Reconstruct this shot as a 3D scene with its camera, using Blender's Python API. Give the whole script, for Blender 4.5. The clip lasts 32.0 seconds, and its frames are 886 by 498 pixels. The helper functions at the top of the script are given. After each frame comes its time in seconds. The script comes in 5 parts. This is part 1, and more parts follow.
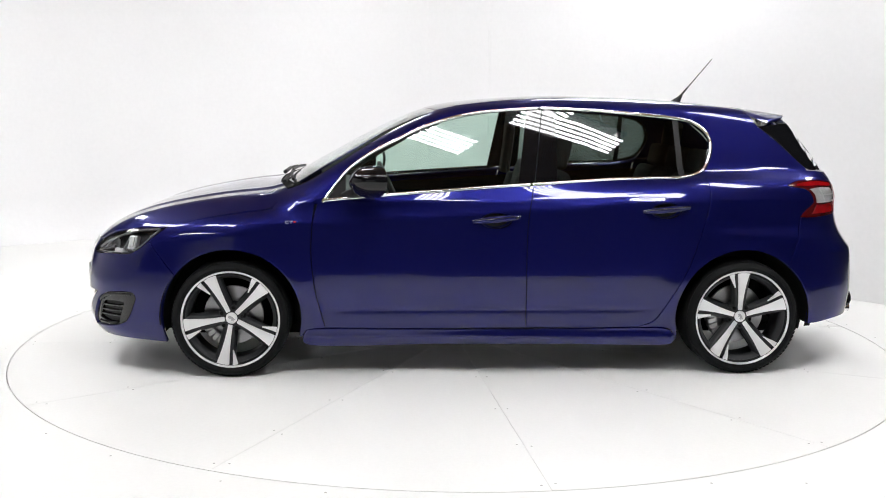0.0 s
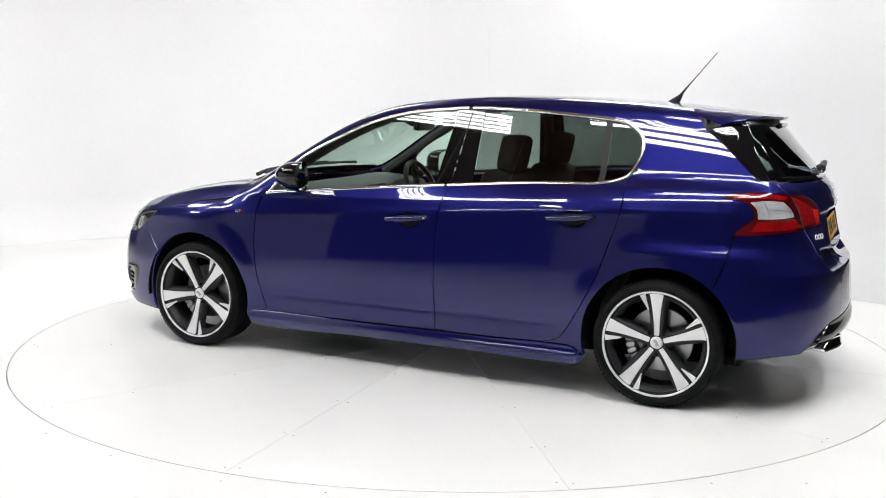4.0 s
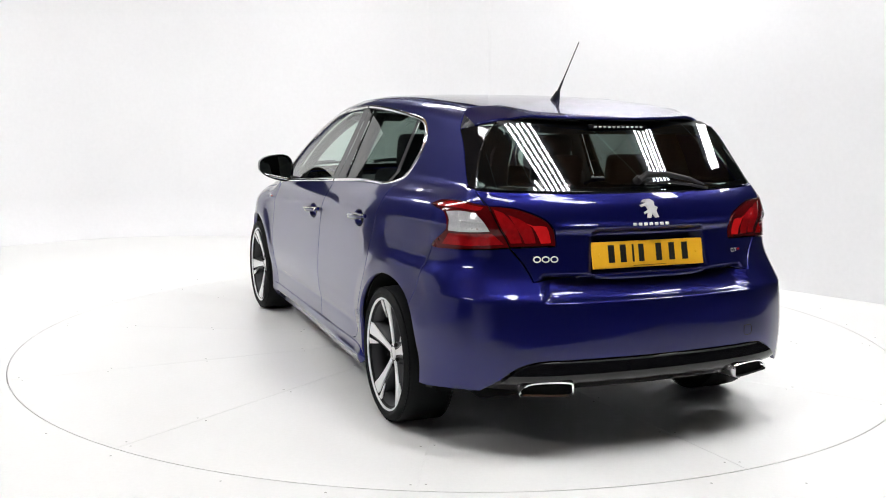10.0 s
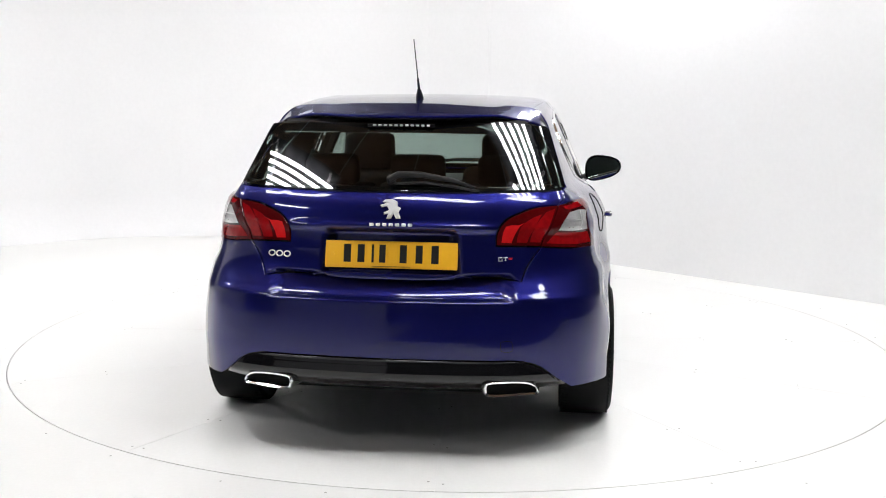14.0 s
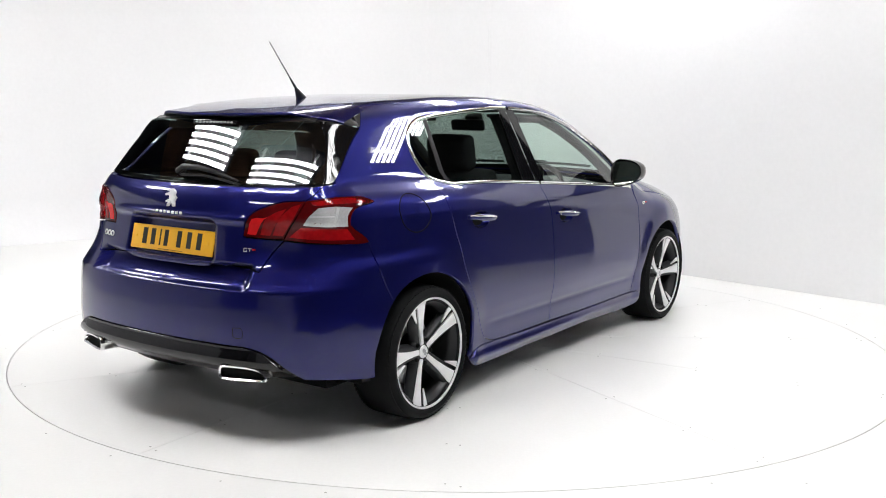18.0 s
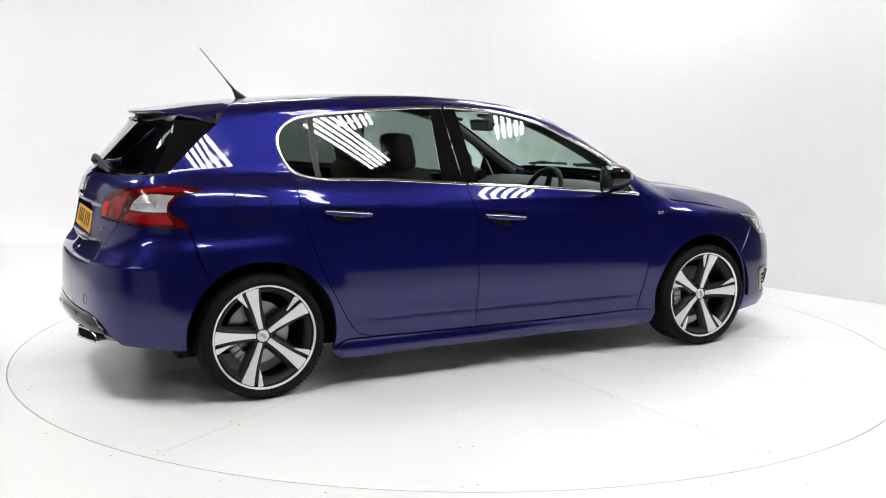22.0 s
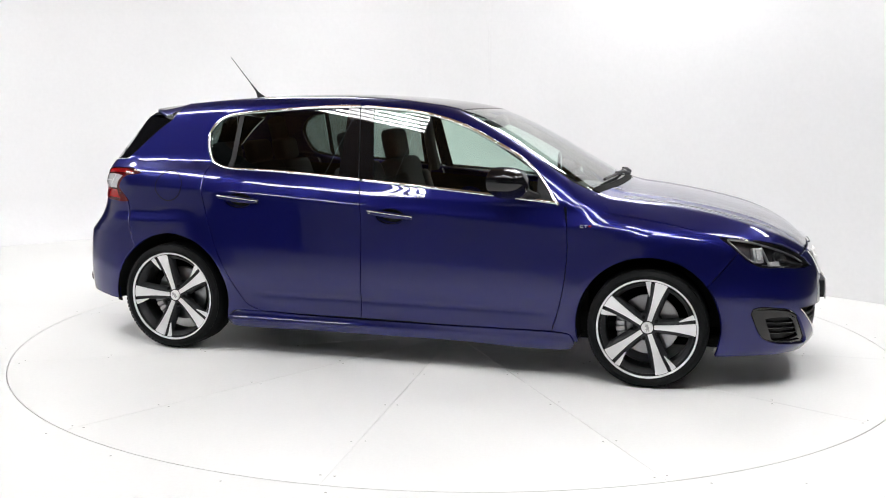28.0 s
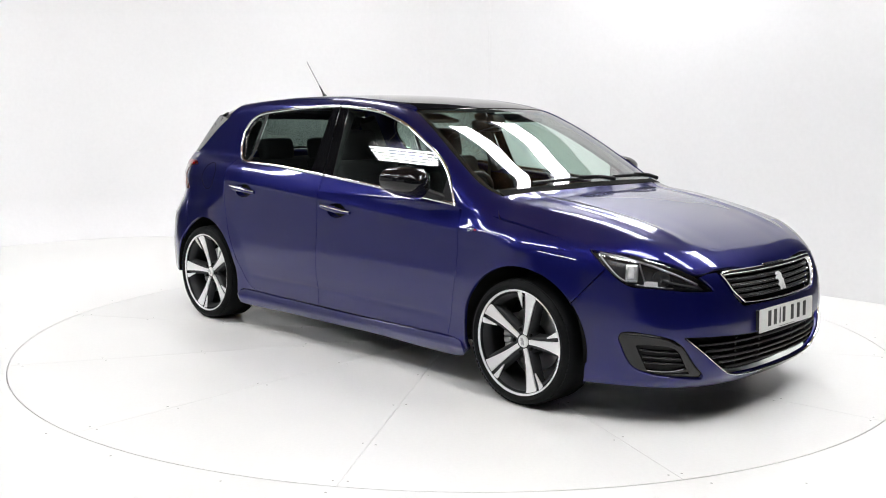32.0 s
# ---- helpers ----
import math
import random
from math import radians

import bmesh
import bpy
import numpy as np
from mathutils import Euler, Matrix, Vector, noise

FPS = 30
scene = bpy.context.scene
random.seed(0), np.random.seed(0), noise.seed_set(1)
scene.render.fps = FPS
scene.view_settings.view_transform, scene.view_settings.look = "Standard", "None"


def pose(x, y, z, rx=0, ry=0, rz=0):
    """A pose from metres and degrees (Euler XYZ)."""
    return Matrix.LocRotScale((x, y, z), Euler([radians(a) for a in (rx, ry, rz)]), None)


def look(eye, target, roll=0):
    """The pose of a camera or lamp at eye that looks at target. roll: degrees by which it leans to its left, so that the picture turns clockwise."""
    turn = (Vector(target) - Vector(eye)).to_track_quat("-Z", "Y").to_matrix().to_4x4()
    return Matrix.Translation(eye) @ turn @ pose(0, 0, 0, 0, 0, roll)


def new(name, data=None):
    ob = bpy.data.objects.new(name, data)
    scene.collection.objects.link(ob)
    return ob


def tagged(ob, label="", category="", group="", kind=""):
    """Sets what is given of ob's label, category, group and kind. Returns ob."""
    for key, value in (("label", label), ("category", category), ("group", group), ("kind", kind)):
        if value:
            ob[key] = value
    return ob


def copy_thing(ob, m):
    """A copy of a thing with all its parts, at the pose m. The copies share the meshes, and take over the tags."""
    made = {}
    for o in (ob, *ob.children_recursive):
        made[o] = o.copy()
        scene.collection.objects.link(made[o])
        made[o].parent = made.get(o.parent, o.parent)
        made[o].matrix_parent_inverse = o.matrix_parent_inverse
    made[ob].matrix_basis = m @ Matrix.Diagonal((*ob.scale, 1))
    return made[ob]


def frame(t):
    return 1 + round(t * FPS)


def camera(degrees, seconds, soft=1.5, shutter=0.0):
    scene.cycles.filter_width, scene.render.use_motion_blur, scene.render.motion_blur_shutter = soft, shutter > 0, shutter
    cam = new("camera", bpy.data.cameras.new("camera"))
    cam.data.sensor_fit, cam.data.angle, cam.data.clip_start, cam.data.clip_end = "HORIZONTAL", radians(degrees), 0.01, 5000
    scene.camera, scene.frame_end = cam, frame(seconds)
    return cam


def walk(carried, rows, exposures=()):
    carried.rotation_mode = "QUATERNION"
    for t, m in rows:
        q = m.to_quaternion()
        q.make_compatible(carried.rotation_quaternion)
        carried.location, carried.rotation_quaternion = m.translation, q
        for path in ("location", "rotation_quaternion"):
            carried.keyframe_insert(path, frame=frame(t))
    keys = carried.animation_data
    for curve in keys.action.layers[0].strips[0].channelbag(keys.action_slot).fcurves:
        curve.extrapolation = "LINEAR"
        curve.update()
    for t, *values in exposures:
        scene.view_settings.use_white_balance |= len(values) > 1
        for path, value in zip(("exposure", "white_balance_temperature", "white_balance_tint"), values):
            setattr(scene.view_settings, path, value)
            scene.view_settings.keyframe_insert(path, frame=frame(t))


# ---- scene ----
cam = camera(47.907, 32.0, soft=1.0)
EYE = look((0.0, -5.8998, 1.37156), (-0.0128692, -4.910110, 1.228820), 0.5567)
walk(cam, [(0.0, EYE), (32.0, EYE)], [(0.0, 0.0), (32.0, 0.0)])
# ---- light ----
world = bpy.data.worlds.new("studio_world")
world.use_nodes = True
world.node_tree.nodes["Background"].inputs[0].default_value = (0.9, 0.95, 1.0, 1)
world.node_tree.nodes["Background"].inputs[1].default_value = 0.03
scene.world = world


# ---- materials ----
def material(name, colour, rough=0.5, metal=0.0, **more):
    m = bpy.data.materials.new(name)
    m.use_nodes = True
    b = m.node_tree.nodes["Principled BSDF"]
    b.inputs["Base Color"].default_value = (*colour, 1)
    b.inputs["Roughness"].default_value = rough
    b.inputs["Metallic"].default_value = metal
    for key, value in more.items():
        b.inputs[key.replace("_", " ")].default_value = value
    return m


def grain(m, scale, dark, light, bump=0.0, detail=4.0, rough=None, fine=None):
    """Breaks up a material's colour, and its gloss, with noise at two scales, and lays a fine relief on it."""
    t = m.node_tree
    b = t.nodes["Principled BSDF"]
    co = t.nodes.new("ShaderNodeTexCoord")
    n1, n2 = t.nodes.new("ShaderNodeTexNoise"), t.nodes.new("ShaderNodeTexNoise")
    n1.inputs["Scale"].default_value, n2.inputs["Scale"].default_value = scale, fine or scale * 14
    n1.inputs["Detail"].default_value = n2.inputs["Detail"].default_value = detail
    mix = t.nodes.new("ShaderNodeMath")
    mix.operation = "MULTIPLY_ADD"
    mix.inputs[1].default_value, mix.inputs[2].default_value = 0.35, 0.0
    add = t.nodes.new("ShaderNodeMath")
    add.operation = "MULTIPLY_ADD"
    add.inputs[1].default_value = 0.65
    ramp = t.nodes.new("ShaderNodeValToRGB")
    ramp.color_ramp.elements[0].position, ramp.color_ramp.elements[1].position = 0.32, 0.68
    ramp.color_ramp.elements[0].color, ramp.color_ramp.elements[1].color = (*dark, 1), (*light, 1)
    for n in (n1, n2):
        t.links.new(co.outputs["Object"], n.inputs["Vector"])
    t.links.new(n2.outputs["Fac"], mix.inputs[0])
    t.links.new(n1.outputs["Fac"], add.inputs[0])
    t.links.new(mix.outputs[0], add.inputs[2])
    t.links.new(add.outputs[0], ramp.inputs["Fac"])
    t.links.new(ramp.outputs["Color"], b.inputs["Base Color"])
    if rough:
        mr = t.nodes.new("ShaderNodeMapRange")
        mr.inputs["To Min"].default_value, mr.inputs["To Max"].default_value = rough
        t.links.new(add.outputs[0], mr.inputs["Value"])
        t.links.new(mr.outputs["Result"], b.inputs["Roughness"])
    if bump:
        bm = t.nodes.new("ShaderNodeBump")
        bm.inputs["Strength"].default_value, bm.inputs["Distance"].default_value = bump, 0.002
        t.links.new(n2.outputs["Fac"], bm.inputs["Height"])
        t.links.new(bm.outputs["Normal"], b.inputs["Normal"])
    return m


def glow(name, colour, strength):
    m = material(name, colour, 0.4)
    b = m.node_tree.nodes["Principled BSDF"]
    b.inputs["Emission Color"].default_value = (*colour, 1)
    b.inputs["Emission Strength"].default_value = strength
    return m


def pane(name, tint, gloss=0.0):
    """Tinted glazing: a clear tint with a mirror coat by Fresnel."""
    m = bpy.data.materials.new(name)
    m.use_nodes = True
    t = m.node_tree
    t.nodes.remove(t.nodes["Principled BSDF"])
    clear, shine = t.nodes.new("ShaderNodeBsdfTransparent"), t.nodes.new("ShaderNodeBsdfGlossy")
    clear.inputs["Color"].default_value = (*tint, 1)
    shine.inputs["Roughness"].default_value, shine.inputs["Color"].default_value = gloss, (1, 1, 1, 1)
    lw, pw, fr, mix = t.nodes.new("ShaderNodeLayerWeight"), t.nodes.new("ShaderNodeMath"), t.nodes.new("ShaderNodeMath"), t.nodes.new("ShaderNodeMixShader")
    lw.inputs["Blend"].default_value = 0.5
    pw.operation, fr.operation = "POWER", "MULTIPLY_ADD"
    pw.inputs[1].default_value = 4.5
    fr.inputs[1].default_value, fr.inputs[2].default_value = 0.93, 0.065
    t.links.new(lw.outputs["Facing"], pw.inputs[0])
    t.links.new(pw.outputs[0], fr.inputs[0])
    t.links.new(fr.outputs[0], mix.inputs[0])
    t.links.new(clear.outputs[0], mix.inputs[1])
    t.links.new(shine.outputs[0], mix.inputs[2])
    t.links.new(mix.outputs[0], t.nodes["Material Output"].inputs["Surface"])
    return m


PAINT = grain(material("blue_pearl_paint", (0.0078, 0.0092, 0.098), 0.34, 0.72, Coat_Weight=1.0, Coat_Roughness=0.004, Coat_IOR=1.5, Specular_IOR_Level=0.02), 0.8, (0.0072, 0.0086, 0.092), (0.0084, 0.0098, 0.104), fine=900.0)
WHITE_FLOOR = grain(material("white_floor_paint", (0.84, 0.84, 0.83), 0.32), 0.9, (0.80, 0.80, 0.79), (0.86, 0.86, 0.85), bump=0.05, rough=(0.22, 0.40), fine=60.0)
WHITE_WALL = grain(material("white_wall_paint", (0.82, 0.83, 0.85), 0.75), 0.5, (0.80, 0.80, 0.81), (0.85, 0.85, 0.86), bump=0.05, fine=30.0)
GREY_WALL = grain(material("pale_grey_wall_paint", (0.40, 0.40, 0.42), 0.7), 0.5, (0.36, 0.36, 0.38), (0.43, 0.43, 0.45), bump=0.05, fine=30.0)
BLACK_GLOSS = grain(material("gloss_black", (0.005, 0.005, 0.006), 0.03, Specular_IOR_Level=0.5), 2.0, (0.004, 0.004, 0.005), (0.006, 0.006, 0.007), fine=400.0)
BLACK_PLASTIC = grain(material("black_plastic", (0.014, 0.014, 0.015), 0.4, Specular_IOR_Level=0.28), 3.0, (0.010, 0.010, 0.011), (0.018, 0.018, 0.019), bump=0.15, fine=500.0)
RUBBER = grain(material("tyre_rubber", (0.007, 0.007, 0.0075), 0.7, Specular_IOR_Level=0.10), 4.0, (0.004, 0.005, 0.0055), (0.010, 0.010, 0.0105), bump=0.3, rough=(0.5, 0.72), fine=220.0)
LINER = grain(material("black_liner", (0.006, 0.006, 0.006), 0.9, Specular_IOR_Level=0.15), 3.0, (0.004, 0.004, 0.004), (0.009, 0.009, 0.009), bump=0.3, fine=90.0)
CHROME = grain(material("bright_trim", (0.86, 0.86, 0.87), 0.10, 1.0), 2.0, (0.83, 0.83, 0.84), (0.90, 0.90, 0.90), rough=(0.07, 0.15), fine=300.0)
MACHINED = grain(material("machined_alloy", (0.82, 0.82, 0.83), 0.36, 0.3), 6.0, (0.78, 0.78, 0.79), (0.88, 0.88, 0.88), rough=(0.30, 0.44), fine=500.0)
DARK_ALLOY = grain(material("dark_grey_alloy", (0.024, 0.0245, 0.027), 0.36, 0.2, Specular_IOR_Level=0.3), 6.0, (0.018, 0.0185, 0.020), (0.030, 0.031, 0.034), rough=(0.3, 0.45), fine=400.0)
STEEL = grain(material("brake_steel", (0.42, 0.42, 0.43), 0.38, 0.9), 5.0, (0.34, 0.34, 0.35), (0.50, 0.50, 0.51), fine=260.0)
CLOTH = grain(material("dark_seat_cloth", (0.045, 0.045, 0.047), 0.9), 4.0, (0.034, 0.034, 0.036), (0.058, 0.058, 0.061), bump=0.4, fine=420.0)
DASH = grain(material("dark_grey_dash", (0.075, 0.080, 0.082), 0.7), 4.0, (0.062, 0.067, 0.069), (0.088, 0.094, 0.097), bump=0.3, fine=420.0)
HEADLINER = grain(material("headliner", (0.07, 0.07, 0.07), 0.95), 3.0, (0.06, 0.06, 0.06), (0.08, 0.08, 0.08), fine=300.0)
CLEAR = pane("green_tinted_glass", (0.74, 0.86, 0.80))
DARK_GLASS = pane("privacy_glass", (0.26, 0.31, 0.29))
REAR_GLASS = pane("rear_window_glass", (0.36, 0.42, 0.40))
BEZEL = grain(material("grey_lamp_bezel", (0.045, 0.045, 0.048), 0.3, 0.5), 6.0, (0.035, 0.035, 0.037), (0.055, 0.055, 0.058), fine=200.0)
REVERSE = grain(material("clear_reversing_lens", (0.6, 0.6, 0.61), 0.2, 0.3, Coat_Weight=1.0), 10.0, (0.40, 0.40, 0.41), (0.60, 0.60, 0.61), fine=160.0)
LENS = pane("clear_lens", (0.93, 0.94, 0.95))
RED_LENS = grain(material("red_lens", (0.32, 0.004, 0.006), 0.08), 9.0, (0.15, 0.002, 0.003), (0.30, 0.004, 0.006), fine=60.0)
DEEP_RED = grain(material("deep_red_lens", (0.09, 0.002, 0.003), 0.08), 5.0, (0.045, 0.0012, 0.002), (0.085, 0.002, 0.003), fine=60.0)
RED_GLOW = grain(material("bright_red_lens", (0.62, 0.012, 0.012), 0.08), 5.0, (0.50, 0.008, 0.010), (0.66, 0.015, 0.015), fine=60.0)
SILVER = grain(material("silvered_reflector", (0.85, 0.85, 0.85), 0.3, 1.0), 6.0, (0.80, 0.80, 0.81), (0.90, 0.90, 0.90), rough=(0.24, 0.36), fine=200.0)
LAMP_WHITE = grain(material("white_lamp_lens", (0.75, 0.75, 0.75), 0.12, 0.3, Coat_Weight=1.0), 8.0, (0.55, 0.55, 0.56), (0.82, 0.82, 0.82), fine=120.0)
PLATE_Y = grain(material("yellow_plate", (0.80, 0.42, 0.02), 0.35), 3.0, (0.76, 0.39, 0.018), (0.84, 0.45, 0.022), fine=300.0)
PLATE_W = grain(material("white_plate", (0.78, 0.78, 0.76), 0.35), 3.0, (0.74, 0.74, 0.72), (0.80, 0.80, 0.78), fine=300.0)
PLATE_INK = material("black_plate_ink", (0.010, 0.010, 0.010), 0.4)
ROOF_WOOD = grain(material("brown_roof_boards", (0.26, 0.155, 0.08), 0.8), 1.5, (0.20, 0.115, 0.06), (0.32, 0.19, 0.10), bump=0.4, fine=20.0)
DARK_WALL = grain(material("dark_warehouse_wall", (0.035, 0.035, 0.04), 0.9), 0.7, (0.025, 0.025, 0.03), (0.05, 0.05, 0.055), bump=0.2, fine=12.0)
TUBE = glow("lit_tube", (1.0, 1.0, 1.0), 38.3)
LAMP_BODY = grain(material("white_lamp_housing", (0.7, 0.7, 0.7), 0.5), 3.0, (0.66, 0.66, 0.66), (0.74, 0.74, 0.74), fine=60.0)
RED_PAINT = material("red_enamel", (0.55, 0.01, 0.012), 0.25)
MARK = material("grey_scuff", (0.42, 0.42, 0.40), 0.6)
# ---- the car's outer skin: one smooth body in the car's own space (x ahead, y left, z up) ----
def curve(*pts):
    """A smooth monotone curve through (position, value) pairs, for numpy arrays; flat slope is kept past its ends."""
    xs, ys = (np.array(v, float) for v in zip(*sorted(pts)))
    h, d = np.diff(xs), np.diff(ys) / np.diff(xs)
    m = np.zeros(len(xs))
    m[0], m[-1] = d[0], d[-1]
    for i in range(1, len(xs) - 1):
        if d[i - 1] * d[i] > 0:
            a, b = 2 * h[i] + h[i - 1], h[i] + 2 * h[i - 1]
            m[i] = (a + b) / (a / d[i - 1] + b / d[i])

    def value(x):
        x = np.asarray(x, float)
        i = np.clip(np.searchsorted(xs, x) - 1, 0, len(xs) - 2)
        t = (x - xs[i]) / h[i]
        u = np.clip(t, 0, 1)
        r = ((1 + 2 * u) * (1 - u) ** 2 * ys[i] + u * (1 - u) ** 2 * h[i] * m[i]
             + u * u * (3 - 2 * u) * ys[i + 1] + u * u * (u - 1) * h[i] * m[i + 1])
        return r + (t - u) * h[i] * np.where(t < 0, m[0], m[-1])
    return value


def step(a, b, x):
    t = np.clip((np.asarray(x, float) - a) / (b - a), 0, 1)
    return t * t * (3 - 2 * t)


def smin(a, b, k):
    h = np.maximum(k - np.abs(a - b), 0) / k
    return np.minimum(a, b) - h * h * k / 4


WHEEL_X, WHEEL_Z, ARCH = 1.31, 0.300, 0.350
belt = curve((2.2, 0.84), (1.2, 0.872), (0.85, 0.890), (0.2, 0.939), (-0.22, 0.968), (-0.67, 0.998), (-1.06, 1.015), (-1.6, 1.02), (-2.1, 1.02))
plan = curve((2.3, 0.885), (1.75, 0.888), (1.31, 0.893), (0.9, 0.880), (0.3, 0.876), (-0.3, 0.878), (-0.9, 0.888), (-1.31, 0.897), (-1.7, 0.872), (-2.2, 0.82))
flank = curve((0.10, -0.10), (0.18, -0.045), (0.235, -0.022), (0.30, -0.019), (0.36, -0.014), (0.43, -0.003), (0.49, 0.0), (0.55, -0.0012), (0.60, -0.0036), (0.66, -0.0082), (0.72, -0.0130), (0.78, -0.0180), (0.824, -0.0226), (0.836, -0.0258), (0.852, -0.0335), (0.885, -0.0500), (0.92, -0.074), (0.97, -0.112), (1.1, -0.24))
deck = curve((2.17, 0.610), (2.12, 0.662), (2.0, 0.738), (1.78, 0.830), (1.52, 0.892), (1.29, 0.928), (1.1, 0.945), (0.95, 0.952), (0.7, 0.952), (0.2, 0.965), (-0.6, 1.01), (-1.1, 1.03), (-1.7, 1.03), (-2.0, 1.03))
nose = curve((0.08, 1.98), (0.13, 2.06), (0.17, 2.105), (0.21, 2.138), (0.30, 2.160), (0.42, 2.162), (0.52, 2.152), (0.60, 2.130), (0.66, 2.10), (0.75, 2.03), (0.9, 1.85))
tail = curve((0.12, -1.98), (0.22, -2.045), (0.30, -2.075), (0.42, -2.085), (0.55, -2.079), (0.60, -2.074), (0.630, -2.069), (0.66, -2.05), (0.72, -2.02), (0.82, -1.998), (0.93, -1.975), (1.0, -1.95), (1.05, -1.915), (1.2, -1.79), (1.32, -1.69), (1.4, -1.62))
cabin = curve((1.25, 0.84), (1.08, 0.965), (0.801, 1.128), (0.60, 1.238), (0.474, 1.298), (0.311, 1.359), (0.147, 1.393), (-0.18, 1.423), (-0.40, 1.431), (-0.68, 1.428), (-1.016, 1.412), (-1.355, 1.382), (-1.629, 1.344), (-1.9, 1.29))
glass_plan = curve((1.3, 0.765), (0.95, 0.795), (0.6, 0.803), (0.1, 0.800), (-0.5, 0.792), (-1.0, 0.772), (-1.5, 0.735), (-1.9, 0.69))


tuck = curve((0.35, 0.005), (0.5, 0.02), (0.64, 0.040), (0.70, 0.044), (0.765, 0.068), (0.80, 0.071), (0.95, 0.06), (1.1, 0.04))


def side_y(x, z):
    """Half width of the lower body."""
    zr = z - (belt(x) - 0.95) * step(0.45, 0.90, z)
    zr = zr - (0.09 * step(0.85, 1.25, x) + 0.06 * step(-0.95, -1.3, x)) * step(0.45, 0.60, z) * (1 - step(0.70, 0.86, z))
    r = np.minimum(np.hypot(x - WHEEL_X, z - WHEEL_Z), np.hypot(x + WHEEL_X, z - WHEEL_Z))
    haunch = step(-0.95, -1.6, x) * tuck(z)
    kick = 0.0045 * np.exp(-((z - 0.338) / 0.017) ** 2) * step(0.88, 0.72, np.abs(x))
    bulge = 0.009 * np.exp(-((x - 1.36) / 0.17) ** 2 - ((z - 0.735) / 0.05) ** 2) + 0.009 * np.exp(-((x + 1.28) / 0.17) ** 2 - ((z - 0.735) / 0.05) ** 2)
    return plan(x) - haunch - kick + bulge + flank(zr) + 0.008 * (1 - step(ARCH, ARCH + 0.13, r))


def skin(x, y, z):
    """Above nought inside the car's skin, below nought outside."""
    x, y, z = np.asarray(x, float), np.abs(np.asarray(y, float)), np.asarray(z, float)
    front = nose(z) - 0.17 * y ** 2 - 1.0 * y ** 6 - x
    ledge = 0.046 * step(0.628, 0.642, z) * (1 - step(0.43, 0.49, y)) * (1 - step(0.712, 0.723, z))
    rear = x - tail(z) - (0.165 + 0.075 * step(0.62, 0.80, z)) * y ** 2 - 0.50 * y ** 6 - ledge
    side = y - 0.635 - 0.065 * step(1.75, 1.05, x)
    top = deck(x) - (0.012 * (y / 0.5) ** 2 + 0.25 * (side + np.sqrt(side ** 2 + 0.0003))) * step(0.4, 1.0, x) - 0.004 * step(0.30, 0.62, y) * step(0.85, 1.5, x) - z
    body = smin(side_y(x, z) - y, front, 0.16)
    body = smin(body, rear, 0.13)
    body = smin(body, top, 0.065)
    upper = glass_plan(x) - 0.44 * (np.maximum(z, 0.89) - 0.95) - y
    roof = cabin(x + 0.10 * y ** 2 * step(-0.2, 0.5, x)) - 0.040 * y ** 2 - 0.006 * (y / 0.55) ** 6 - z
    green = smin(upper, roof, 0.065)
    green = smin(green, x - tail(z) - 0.26 * y ** 2 - 0.28 * y ** 6, 0.05)
    green = smin(green, z - (belt(x) - 0.12), 0.02)
    return -smin(-body, -green, 0.035 + 0.035 * step(0.55, 1.0, x))


def meet(origin, way, far=2.6):
    """Where rays from inside first leave the skin; arrays of n x 3."""
    o, w = np.broadcast_arrays(np.asarray(origin, float), np.asarray(way, float))
    lo, hi = np.zeros(len(o)), np.full(len(o), far)
    # walk inwards from outside until the skin is met, then halve
    ts = np.linspace(far, 0, 105)
    done = np.zeros(len(o), bool)
    for a, b in zip(ts[1:], ts[:-1]):
        p = o + w * a
        inside = (skin(p[:, 0], p[:, 1], p[:, 2]) > 0) & ~done
        lo[inside], hi[inside] = a, b
        done |= inside
    for _ in range(22):
        mid = (lo + hi) / 2
        p = o + w * mid[:, None]
        inside = skin(p[:, 0], p[:, 1], p[:, 2]) > 0
        lo, hi = np.where(inside, mid, lo), np.where(inside, hi, mid)
    return o + w * lo[:, None]


def normal_at(p):
    e = 0.002
    g = [skin(*(p + e * np.eye(3)[i]).T) - skin(*(p - e * np.eye(3)[i]).T) for i in range(3)]
    n = -np.stack(g, -1)
    return n / np.maximum(np.linalg.norm(n, axis=1, keepdims=True), 1e-9)


# Four ways to lay a flat outline on the skin: round the body, over the top, from the ends, and round the cabin's section.
BEND, TURN = 1.40, 0.75


def ring_rays(q):
    s, z = q[:, 0], q[:, 1]
    a = np.clip((np.abs(s) - BEND) / TURN, 0, None) * np.sign(s)
    o = np.stack([np.clip(s, -BEND, BEND), np.zeros(len(s)), z], -1)
    return o, np.stack([np.sin(a), np.cos(a), 0 * a], -1)


def ring_of(x, y):
    """The ring's running length of a place on the left side."""
    x, y = np.asarray(x, float), np.asarray(y, float)
    a = np.arctan2(np.abs(x) - BEND, y)
    return np.where(np.abs(x) > BEND, np.sign(x) * (BEND + TURN * a), x)


def top_rays(q):
    o = np.stack([q[:, 0], q[:, 1], np.full(len(q), 0.5)], -1)
    return o, np.broadcast_to([0.0, 0, 1], o.shape)


def rear_rays(q):
    o = np.stack([np.full(len(q), -0.6), q[:, 0], q[:, 1]], -1)
    return o, np.broadcast_to([-1.0, 0, 0], o.shape)


